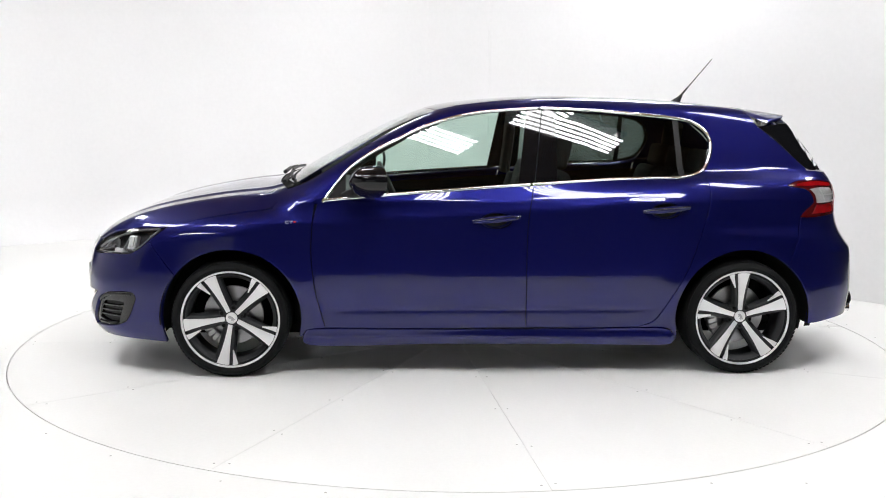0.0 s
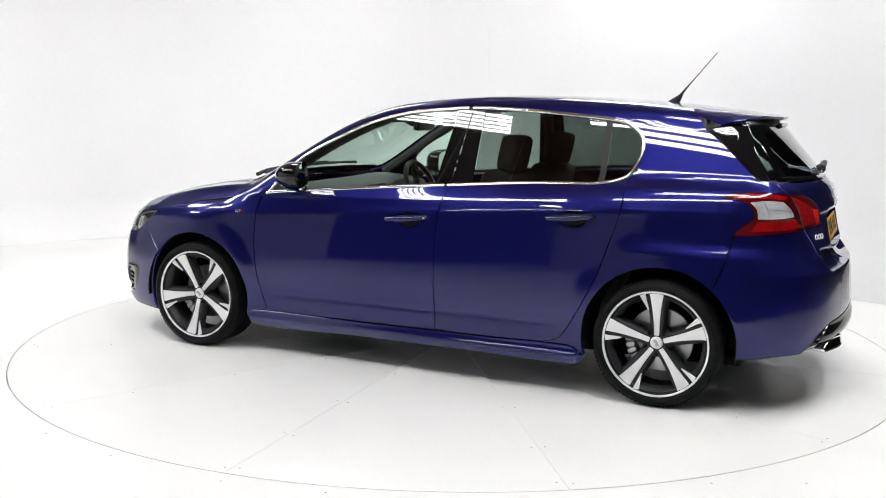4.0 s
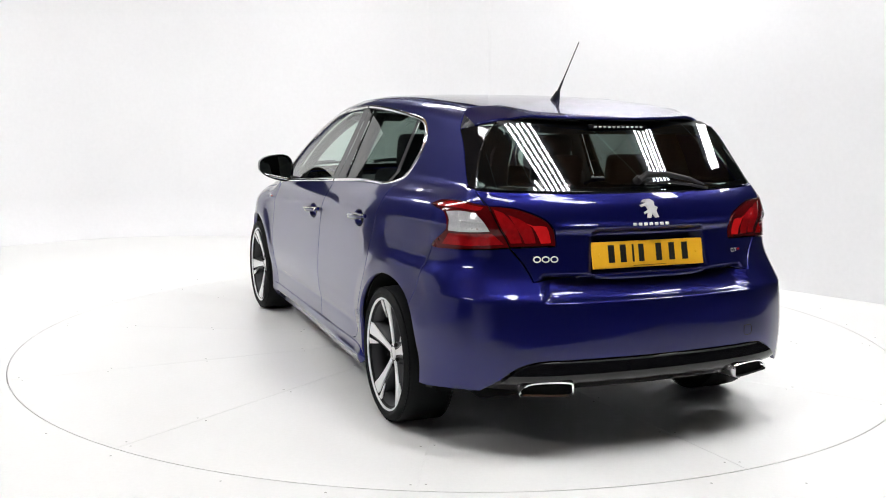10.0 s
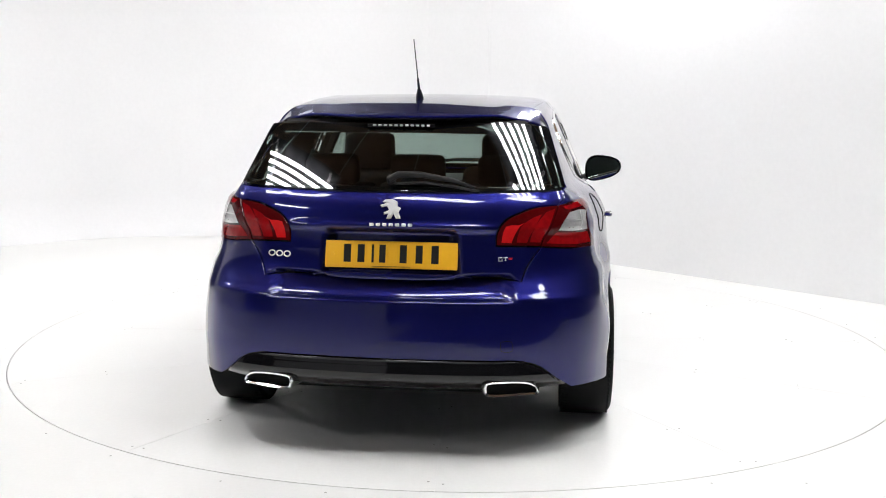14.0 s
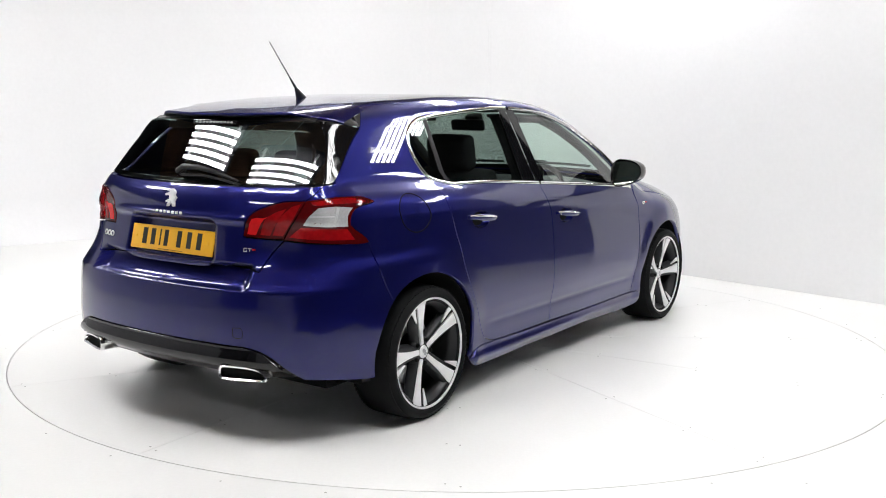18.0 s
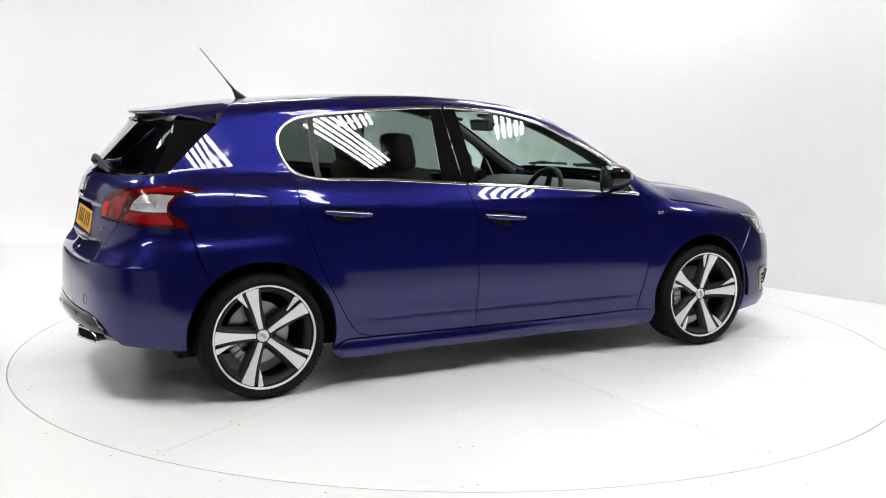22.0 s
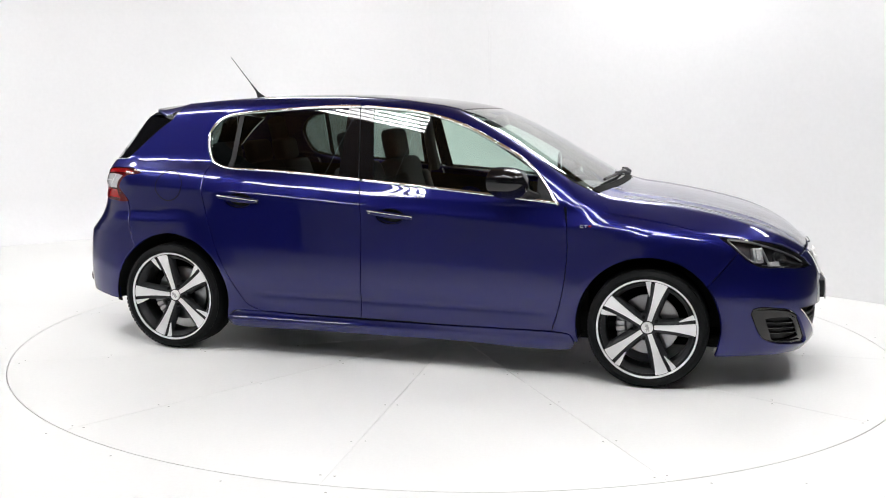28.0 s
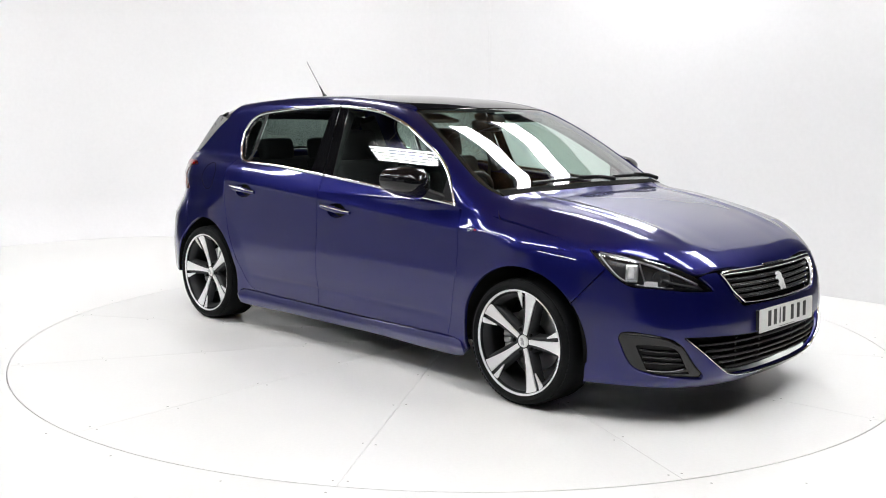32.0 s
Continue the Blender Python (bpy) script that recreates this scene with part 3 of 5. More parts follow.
# (-1.6, 2.7) and (-4.4, -4.9) are added fill for backdrop and side floor
for bx, by, bt in (  # place and turn of each bank
        (-2.4, -2.3, -38), (1.0, -2.4, -36), (3.0, -1.5, -37), (-3.8, -0.6, -52), (-0.1, -3.35, -30), (1.7, -3.2, -20), (1.3, 1.7, -35), (-4.3, 1.6, -55), (-1.6, 2.7, -36), (3.9, 0.3, -37), (-5.7, -0.3, -52), (1.8, 2.95, -45), (-4.4, -4.9, -52)):
    lamp_bank(bx, by, 3.75, 1.5, 5, 0.10 if by > -1 and bx != -1.6 else 0.082, bt, 0.0, 0.054 if by > -1 and bx != -1.6 else 0.042)


# ---- the car ----
car = tagged(new("car"), "metallic deep-blue five-door hatchback with two-tone alloy wheels, standing on a turntable", "car")


def arc(cx, a0, a1, r=ARCH, n=18):
    """Wheel-arch points, degrees from straight ahead over the top."""
    return [(cx + r * math.cos(radians(a0 + (a1 - a0) * i / n)), WHEEL_Z + r * math.sin(radians(a0 + (a1 - a0) * i / n))) for i in range(n + 1)]


def ring_line(pts, rays):
    """Points laid on the skin, given as ring length and height."""
    p = on_skin(spline(pts, 0.03), rays)
    return list(zip(ring_of(p[:, 0], np.abs(p[:, 1])), p[:, 2]))


def ring_arc(cx, a0, a1, r=ARCH):
    pts = arc(cx, a0, a1, r)
    y = side_y(np.array([p[0] for p in pts]), np.array([p[1] for p in pts]))
    return [(float(ring_of(p[0], yy - 0.03)), p[1]) for p, yy in zip(pts, y)]


def cup_hole(x, z):
    """The opening for the hand behind a door handle."""
    return [(x + 0.0765 * math.cos(a), z - 0.003 + 0.0385 * math.sin(a)) for a in np.linspace(0, 2 * math.pi, 25)[:-1]]


FRONT_SEAM = [(0.900, 0.793), (0.907, 0.63), (0.885, 0.43), (0.838, 0.248)]
MID_SEAM = [(-0.219, 0.966), (-0.19, 0.80), (-0.182, 0.572), (-0.186, 0.244)]
REAR_SEAM = [(-1.118, 1.040), (-1.125, 0.92), (-1.07, 0.718), (-1.018, 0.572), (-0.909, 0.366), (-0.845, 0.278), (-0.76, 0.248)]
SILL_TOP = 0.243
WINDOW = [(0.857, 0.885), (0.80, 0.963), (0.74, 1.04), (0.632, 1.124), (0.488, 1.199), (0.342, 1.268), (0.195, 1.315), (0.047, 1.345), (-0.10, 1.359), (-0.279, 1.369),
          (-0.547, 1.360), (-0.845, 1.337), (-0.995, 1.322), (-1.084, 1.303), (-1.150, 1.258), (-1.180, 1.186), (-1.160, 1.10), (-1.12, 1.045), (-1.058, 1.02), (-0.969, 1.006)]
BELT_LINE = [(-0.969, 1.006), (-0.673, 0.998), (-0.219, 0.968), (0.2, 0.939), (0.66, 0.903), (0.857, 0.885)]
window_hole = outline(WINDOW, BELT_LINE)
HEADLAMP_TOP = [(1.593, 0.772), (1.74, 0.752), (1.84, 0.727), (1.945, 0.694), (2.035, 0.652), (2.100, 0.596)]
HEADLAMP_LOW = [(2.100, 0.596), (2.01, 0.597), (1.895, 0.608), (1.80, 0.612), (1.765, 0.622), (1.722, 0.652), (1.652, 0.718), (1.593, 0.772)]
TAIL_TOP = [(-1.550, 0.974), (-1.60, 0.994), (-1.68, 0.999), (-1.75, 0.998), (-1.846, 0.987)]
TAIL_SPLIT = [(-1.846, 0.987), (-1.888, 0.915), (-1.932, 0.831)]
TAIL_LOW = [(-1.932, 0.831), (-1.80, 0.819), (-1.608, 0.815), (-1.640, 0.85), (-1.685, 0.888), (-1.672, 0.935), (-1.640, 0.958), (-1.58, 0.968), (-1.550, 0.974)]

# bonnet, laid from above
BONNET_SIDE = [(1.612, 0.797), (1.36, 0.806), (1.11, 0.798)]
BONNET_BACK = [(1.11, 0.798), (1.06, 0.755), (1.035, 0.70), (1.075, 0.52), (1.105, 0.28), (1.115, 0.0)]
lamp_edge = on_skin(HEADLAMP_TOP, ring_rays)
BONNET_LAMP = [(float(p[0]) - 0.006, float(p[1]) - 0.004) for p in lamp_edge[::-1]]
BONNET_NOSE = [(2.088, 0.0), (2.080, 0.17), (2.055, 0.34), (2.043, 0.43)]
bonnet_shape = outline(BONNET_NOSE, [(2.043, 0.43), (2.037, 0.490), (2.018, 0.549), (1.947, 0.616), (1.855, 0.686), (1.758, 0.738), (1.612, 0.797)], BONNET_SIDE, BONNET_BACK, [(1.115, 0.0), (2.088, 0.0)])
bonnet = patch("bonnet", bonnet_shape, top_rays, PAINT, car, "curved deep-blue bonnet with raised creases", h=0.022, sides="joined",
               dish=lambda q: 0.007 * np.exp(-((np.abs(q[:, 1]) - 0.47 - 0.10 * (1.6 - q[:, 0])) / 0.035) ** 2) * step(0.95, 1.15, q[:, 0]) * (1 - step(1.75, 2.0, q[:, 0])) - 0.004 * (1 - step(0.0, 0.2, np.abs(q[:, 1]) - 0.22)) * step(1.3, 1.8, q[:, 0]))
fender_top = ring_line([(1.614, 0.785), (1.36, 0.811), (1.11, 0.803), (1.0, 0.806), (0.885, 0.812)], top_rays)

fender_shape = outline(fender_top, [fender_top[-1], (0.900, 0.80)], FRONT_SEAM, [(0.838, 0.248), (0.935, 0.235), (0.955, 0.20), (0.970, 0.20)], ring_arc(WHEEL_X, 195, 38),
                       [ring_arc(WHEEL_X, 38, 38)[0], (1.640, 0.62), (1.688, 0.682)], [(1.688, 0.682), (1.652, 0.718), (1.593, 0.772)], [(1.593, 0.772), fender_top[0]])
fenders = patch("fender", fender_shape, ring_rays, PAINT, car, h=0.02)
door_shape = outline(FRONT_SEAM[::-1], [(0.900, 0.793), (0.875, 0.885)], [(0.875, 0.885), (0.66, 0.903), (0.2, 0.939), (-0.219, 0.966)], MID_SEAM, [(-0.186, 0.244), (0.3, 0.242), (0.838, 0.248)])
front_doors = patch("front_door", door_shape, ring_rays, PAINT, car, "blue front door with a body-coloured handle", holes=[cup_hole(-0.0255, 0.7995)], h=0.019)
rear_door_shape = outline(MID_SEAM[::-1], [(-0.219, 0.966), (-0.673, 0.998), (-0.969, 1.004), (-1.05, 1.016), (-1.118, 1.040)], REAR_SEAM, [(-0.76, 0.248), (-0.5, 0.243), (-0.186, 0.244)])
rear_doors = patch("rear_door", rear_door_shape, ring_rays, PAINT, car, "blue rear door with a body-coloured handle", holes=[cup_hole(-0.8915, 0.8525)], h=0.019)
sill_shape = outline([(0.955, 0.20), (0.935, 0.237), (0.838, 0.244), (0.3, 0.238), (-0.5, 0.239), (-0.78, 0.244), (-0.93, 0.236), (-0.975, 0.20)], [(-0.975, 0.20), (-0.96, 0.180), (-0.4, 0.172), (0.2, 0.165), (0.945, 0.172), (0.955, 0.20)])
sills = patch("sill", sill_shape, ring_rays, PAINT, car, "blue side skirt", h=0.018, rim=0.05, dish=lambda q: 0.003 + 0.030 * step(0.236, 0.206, q[:, 1]) * (0.40 + 0.60 * step(0.5, -0.6, q[:, 0])) * step(-0.985, -0.93, q[:, 0]))

# rear quarter: below the belt round the ring, above it round the cabin's section
quarter_shape = outline(REAR_SEAM[::-1], [(-1.118, 1.040), (-1.30, 1.045), (-1.55, 1.050), (-1.70, 1.050), (-1.765, 1.048)], [(-1.765, 1.048), (-1.846, 0.987)], TAIL_TOP[::-1], TAIL_LOW[:1:-1],
                        [(-1.608, 0.815), (-1.588, 0.740), (-1.562, 0.650), (ring_arc(-WHEEL_X, 132, 132)[0])],
                        ring_arc(-WHEEL_X, 132, -16), [(-0.955, 0.20), (-0.93, 0.237), (-0.78, 0.246), (-0.76, 0.248)])
quarters = patch("rear_quarter", quarter_shape, ring_rays, PAINT, car, "blue rear quarter panel", h=0.02)


def up(x, y, z):
    return (x, float(round_of(y, z)))


def up_line(pts):
    """Side-view points (x, z) given as section angles on the skin."""
    p = on_skin(pts, ring_rays)
    return [up(a[0], a[1], a[2]) for a in p]


def up_top(pts):
    p = on_skin(pts, top_rays)
    return [up(a[0], a[1], a[2]) for a in p]


ROOF_EDGE = [(0.265, 0.552), (0.0, 0.566), (-0.4, 0.573), (-0.9, 0.560), (-1.37, 0.525)]
SCREEN_EDGE = [(1.035, 0.69), (0.906, 0.708), (0.67, 0.668), (0.45, 0.608), (0.265, 0.552)]
hole = up_line([q for q in window_hole])
pillar_base = up_line([(0.885, 0.875), (1.0, 0.862), (1.108, 0.852)])
frame_shape = outline(pillar_base, [pillar_base[-1], up_top([(1.072, 0.762)])[0], up_top([(1.035, 0.69)])[0]], up_top(spline(SCREEN_EDGE, 0.05)), up_top(spline(ROOF_EDGE, 0.05)),
                      [up_top([(-1.37, 0.525)])[0], up_line([(-1.455, 1.274)])[0]], up_line(spline([(-1.455, 1.274), (-1.562, 1.20), (-1.705, 1.06)], 0.03)),
                      [up_line([(-1.705, 1.06)])[0], up_line([(-1.705, 1.038)])[0]], up_line(spline([(-1.705, 1.038), (-1.55, 1.040), (-1.30, 1.035), (-1.13, 1.030)], 0.03)),
                      up_line(spline([(-1.13, 1.030), (-1.05, 1.010), (-0.969, 0.998)], 0.03)), up_line(spline([(-0.969, 0.998), (-0.673, 0.990), (-0.219, 0.960), (0.2, 0.931), (0.66, 0.895), (0.885, 0.875)], 0.03)))
frames = patch("side_frame", frame_shape, round_rays, PAINT, car, "blue roof rail and window pillars", holes=[hole], h=0.03, inset=0.001, lift=-0.0006)

# roof, roof glass, windscreen
roof = patch("roof", outline([(0.268, 0.53), (0.265, 0.552)], ROOF_EDGE, [(-1.37, 0.525), (-1.385, 0.30), (-1.39, 0.0)], [(-1.39, 0.0), (-0.95, 0.0)], [(-0.95, 0.0), (-0.95, 0.25), (-0.93, 0.44), (-0.80, 0.482)],
                             [(-0.80, 0.482), (-0.45, 0.490), (0.0, 0.487), (0.235, 0.500), (0.268, 0.53)]), top_rays, PAINT, car, "blue roof skin", h=0.035, sides="joined")
patch("roof_glass", outline([(0.31, 0.0), (0.305, 0.25), (0.272, 0.528)], [(0.272, 0.528), (0.235, 0.50), (0.0, 0.487), (-0.45, 0.490), (-0.80, 0.482)], [(-0.80, 0.482), (-0.93, 0.44), (-0.95, 0.25), (-0.95, 0.0)], [(-0.95, 0.0), (0.31, 0.0)]),
      top_rays, BLACK_GLOSS, car, "black panoramic glass roof", h=0.04, sides="joined", lift=-0.001)
SCREEN_BASE = [(1.118, 0.0), (1.108, 0.28), (1.08, 0.52), (1.04, 0.684)]
windscreen = patch("windscreen", outline(SCREEN_BASE, [(1.04, 0.684), (0.906, 0.701), (0.67, 0.661), (0.45, 0.601), (0.272, 0.546)], [(0.272, 0.546), (0.305, 0.25), (0.31, 0.0)], [(0.31, 0.0), (1.118, 0.0)]),
                   top_rays, CLEAR, car, "raked clear windscreen with a black edge", h=0.05, sides="joined", lift=-0.004, rim=0.0)
windscreen.visible_shadow = False
for run, w in (([(1.02, 0.672), (0.906, 0.688), (0.67, 0.648), (0.45, 0.588), (0.285, 0.535)], 0.026), ([(1.08, 0.0), (1.072, 0.28), (1.045, 0.50), (1.005, 0.66)], 0.07), ([(0.335, 0.0), (0.33, 0.25), (0.297, 0.525)], 0.045)):
    bead("screen_border", run, top_rays, LINER, windscreen, w, 0.0015, lift=-0.009, sink=0.001)

# side windows and their trims
def side_glass(name, pts, mat, label, owner):
    return patch(name, pts, ring_rays, mat, owner, label, h=0.028, lift=-0.010, rim=0.0, inset=0.0, face=glazing)


WIN_IN = shrink(np.array(window_hole), 0.004)
def window_between(x_front, x_back):
    """The part of the side window between two slanting lines, each given by its foot and head."""
    pts = [p for p in map(tuple, WIN_IN)]

    def clip(pts, foot, head, keep):
        out = []
        side = lambda p: keep * (p[0] - (foot + (head - foot) * (p[1] - 0.95) / 0.42))
        for a, b in zip(pts, pts[1:] + pts[:1]):
            sa, sb = side(a), side(b)
            if sa >= 0:
                out.append(a)
            if (sa >= 0) != (sb >= 0):
                t = sa / (sa - sb)
                out.append((a[0] + (b[0] - a[0]) * t, a[1] + (b[1] - a[1]) * t))
        return out
    return clip(clip(pts, *x_front, -1), *x_back, 1)


front_glass = side_glass("window_glass", window_between((1.2, 1.2), (-0.140, -0.205)), CLEAR, "green-tinted front door glass", front_doors)
rear_glass = side_glass("window_glass", window_between((-0.345, -0.345), (-0.985, -0.975)), DARK_GLASS, "dark privacy glass", rear_doors)
quarter_glass = side_glass("quarter_glass", window_between((-1.015, -1.005), (-1.4, -1.4)), DARK_GLASS, "small dark quarter glass", rear_doors)
for g in (*front_glass, *rear_glass, *quarter_glass):
    g.visible_shadow = False
patch("door_pillar", window_between((-0.138, -0.203), (-0.222, -0.280)), ring_rays, BLACK_GLOSS, front_doors, "gloss black pillar trim", h=0.05, lift=-0.004, inset=0.001, rim=0.0, face=glazing)
patch("door_pillar", window_between((-0.226, -0.284), (-0.347, -0.347)), ring_rays, BLACK_GLOSS, rear_doors, "gloss black pillar trim", h=0.05, lift=-0.004, inset=0.001, rim=0.0, face=glazing)
patch("window_divider", window_between((-0.985, -0.975), (-1.015, -1.005)), ring_rays, BLACK_PLASTIC, rear_doors, "grey window divider", h=0.05, lift=-0.006, inset=0.0, rim=0.0, face=glazing)
tri = [p for p in window_between((1.2, 1.2), (0.735, 0.735))]
patch("mirror_corner", tri, ring_rays, BLACK_PLASTIC, front_doors, "black mirror corner trim", h=0.05, lift=-0.006, inset=0.0, rim=0.0, face=glazing)
inner = lambda pts, by: [tuple(p) for p in shrink(np.array(pts), by)]
loop = inner(window_hole, 0.008)
i_mid = min(range(len(loop)), key=lambda i: abs(loop[i][0] + 0.279) + abs(loop[i][1] - 1.36))
i_low = min(range(len(loop)), key=lambda i: abs(loop[i][0] + 0.219) + abs(loop[i][1] - 0.972))
rear_run = loop[i_mid:i_low + 1]
front_run = loop[i_low + 1:] + loop[:i_mid]
k0 = min(range(len(front_run)), key=lambda i: math.dist(front_run[i], (0.850, 0.888)))
bead("window_trim", front_run[:k0 + 1], ring_rays, CHROME, front_doors, 0.017, 0.006, "bright window trim", gap=0.05)
bead("window_trim", front_run[k0:], ring_rays, CHROME, front_doors, 0.017, 0.006, "bright window trim", gap=0.05)
bead("window_trim", rear_run, ring_rays, CHROME, rear_doors, 0.018, 0.006, "bright window trim", gap=0.05)

# tailgate
TG_EDGE = [(-1.765, 1.046), (-1.848, 0.986)]
tailgate_shape = outline([(-END, 1.034), (-2.30, 1.034), (-2.0, 1.037), (-1.80, 1.043), (-1.766, 1.046)], TG_EDGE, [(-1.848, 0.986), (-1.93, 0.982), (-2.0, 0.962), (-2.06, 0.935), (-2.092, 0.90), (-2.104, 0.835)],
                         [(-2.104, 0.835), (-2.0, 0.832), (-1.934, 0.829)], [(-1.934, 0.829), (-1.985, 0.77), (-2.032, 0.703)], [(-2.032, 0.703), (-2.10, 0.714), (-2.25, 0.721), (-END, 0.723)], [(-END, 0.723), (-END, 1.034)])


def plate_recess(q):
    s = END - np.abs(q[:, 0])
    return -0.055 * step(0.326, 0.294, s) * step(0.724, 0.740, q[:, 1]) * step(0.895, 0.872, q[:, 1]) + 0.006 * np.exp(-((q[:, 1] - 0.905) / 0.012) ** 2) * step(0.55, 0.40, s)


tailgate = patch("tailgate", tailgate_shape, ring_rays, PAINT, car, "blue tailgate with a recess for the number plate", h=0.022, sides="joined", dish=plate_recess)
GLASS_TOP = 1.312
rear_window_shape = outline([(-END, 1.040), (-2.30, 1.040), (-2.0, 1.043), (-1.80, 1.049), (-1.770, 1.052)], [(-1.770, 1.052), (-1.715, 1.20), (-1.70, 1.30)], [(-1.70, 1.30), (-1.9, GLASS_TOP), (-2.2, GLASS_TOP), (-END, GLASS_TOP)], [(-END, GLASS_TOP), (-END, 1.040)])
rear_window = patch("rear_window", rear_window_shape, ring_rays, REAR_GLASS, tailgate, "dark curved rear window", h=0.05, sides="joined", rim=0.0, lift=-0.003, face=rear_glazing)
rear_window.visible_shadow = False
bead("window_border", [(-1.795, 1.06), (-1.745, 1.19), (-1.735, 1.30)], ring_rays, BLACK_GLOSS, rear_window, 0.060, 0.001, lift=-0.008, sink=0.001)
bead("window_border", [(-1.85, 1.07), (-1.81, 1.19), (-1.795, 1.27)], ring_rays, BLACK_GLOSS, rear_window, 0.07, 0.001, lift=-0.009, sink=0.001)
bead("window_border", [(-1.74, 1.278), (-1.95, 1.283), (-2.2, 1.285), (-END, 1.285)], ring_rays, BLACK_GLOSS, rear_window, 0.055, 0.001, lift=-0.008, sink=0.001)
bead("window_border", [(-1.80, 1.060), (-2.0, 1.054), (-2.3, 1.050), (-END, 1.050)], ring_rays, BLACK_GLOSS, rear_window, 0.022, 0.001, lift=-0.008, sink=0.001)
patch("window_header", outline([(-END, 1.298), (-1.9, 1.298), (-1.705, 1.292)], [(-1.705, 1.292), (-1.70, 1.318)], [(-1.70, 1.318), (-1.9, 1.330), (-END, 1.330)], [(-END, 1.330), (-END, 1.298)]), ring_rays, BLACK_PLASTIC, rear_window, "black strip above the rear window", h=0.03, sides="joined", rim=0.0, lift=-0.006)
patch("corner_glass", outline([(-1.457, 1.273), (-1.567, 1.20), (-1.710, 1.058), (-1.735, 1.050), (-1.764, 1.050)], [(-1.764, 1.050), (-1.712, 1.20), (-1.698, 1.295)], [(-1.698, 1.295), (-1.58, 1.289), (-1.457, 1.273)]), ring_rays, BLACK_GLOSS, tailgate, "gloss black corner panel", h=0.03, lift=-0.001, rim=0.006, face=lambda p: (0.35 * normal_at(p) + 0.65 * np.array([-0.52, 0.76, 0.40])))

# roof spoiler
roof_fall = curve((0.0, 0.0), (0.2, -0.002), (0.3, -0.004), (0.4, -0.007), (0.45, -0.010), (0.5, -0.0135), (0.525, -0.019), (0.55, -0.031), (0.57, -0.048))


def spoiler():
    tops, lows = bmesh.new(), bmesh.new()
    upper_rows, lower_rows, edge = [], [], []
    xs = [0.0, 0.12, 0.26, 0.5, 0.75, 0.92, 1.0]
    for y in np.linspace(-0.558, 0.558, 45):
        a = abs(y)
        x0, x1 = -1.374 - 0.016 * max(1 - (a / 0.53) ** 2, 0), -1.735 + 0.50 * a * a + 3.0 * max(a - 0.40, 0) ** 2
        col = []
        for t in xs:
            x = x0 + (x1 - x0) * t
            col.append(Vector((x, y, float(cabin(x)) + float(roof_fall(a)) - 0.036 * t * float(step(0.36, 0.56, a)) + 0.003 * t * t + 0.0012)))
        tip = col[-1]
        lip = [tip + Vector((-0.002, 0, -0.005)), tip + Vector((0.003, 0, -0.011))]
        upper_rows.append([tops.verts.new(v) for v in col + lip])
        lower_rows.append([lows.verts.new(v) for v in (lip[-1], tip + Vector((0.05, 0, -0.020)), Vector((x0 - 0.03, y, col[0].z - 0.045)))])
        edge = col
    for bm, rows in ((tops, upper_rows), (lows, lower_rows)):
        for a, b in zip(rows, rows[1:]):
            for k in range(len(a) - 1):
                bm.faces.new((a[k], a[k + 1], b[k + 1], b[k]))
    thing = part("spoiler", tops, PAINT, car, "blue roof spoiler above the rear window", angle=50)
    part("spoiler_underside", lows, BLACK_PLASTIC, thing, "black spoiler underside", angle=50)
    foot = on_skin(spline([(-1.457, 1.275), (-1.58, 1.291), (-1.698, 1.297)], 0.03), ring_rays)
    for sgn in (1, -1):
        bm = bmesh.new()
        hi = [bm.verts.new((v.x, sgn * v.y, v.z - 0.001)) for v in edge]
        lo = []
        for v in edge:
            k = np.argmin(np.abs(foot[:, 0] - v.x))
            lo.append(bm.verts.new((foot[k, 0], sgn * (foot[k, 1] - 0.001), foot[k, 2])))
        for k in range(len(hi) - 1):
            bm.faces.new((hi[k], hi[k + 1], lo[k + 1], lo[k]) if lo[k].co != lo[k + 1].co else (hi[k], hi[k + 1], lo[k]))
        part("spoiler_side", bm, BLACK_PLASTIC, thing, "gloss black spoiler end", angle=60)
    return thing


roof_spoiler = spoiler()

# bumpers
rear_bumper_shape = outline([ring_arc(-WHEEL_X, 132, 132)[0], (-1.564, 0.650), (-1.590, 0.740), (-1.611, 0.812)], [(-1.611, 0.812), (-1.80, 0.816), (-1.931, 0.827)], [(-1.931, 0.827), (-1.985, 0.767), (-2.030, 0.702)], [(-2.030, 0.702), (-2.10, 0.708), (-2.25, 0.715), (-END, 0.717)], [(-END, 0.717), (-END, 0.408)],
                            [(-END, 0.408), (-2.20, 0.407), (-2.06, 0.402), (-2.0, 0.378), (-1.945, 0.330), (-1.880, 0.283)], [(-1.880, 0.283), (-1.78, 0.276), (-1.66, 0.262), (-1.628, 0.262)], ring_arc(-WHEEL_X, 186, 132))
rear_bumper = patch("rear_bumper", rear_bumper_shape, ring_rays, PAINT, car, "blue rear bumper with a stepped upper edge", h=0.011, inset=0.0016, rim=0.02, sides="joined")
diffuser = patch("diffuser", outline([(-END, 0.405), (-2.20, 0.404), (-2.06, 0.399), (-2.0, 0.375), (-1.948, 0.327), (-1.883, 0.281)], [(-1.883, 0.281), (-2.0, 0.268), (-2.2, 0.268), (-END, 0.268)], [(-END, 0.268), (-END, 0.405)]),
                 ring_rays, BLACK_GLOSS, rear_bumper, "gloss black lower bumper trim", h=0.025, rim=0.05, sides="joined", dish=lambda q: 0.001 + 0.016 * step(0.402, 0.345, q[:, 1]) - 0.052 * step(0.338, 0.268, q[:, 1]))
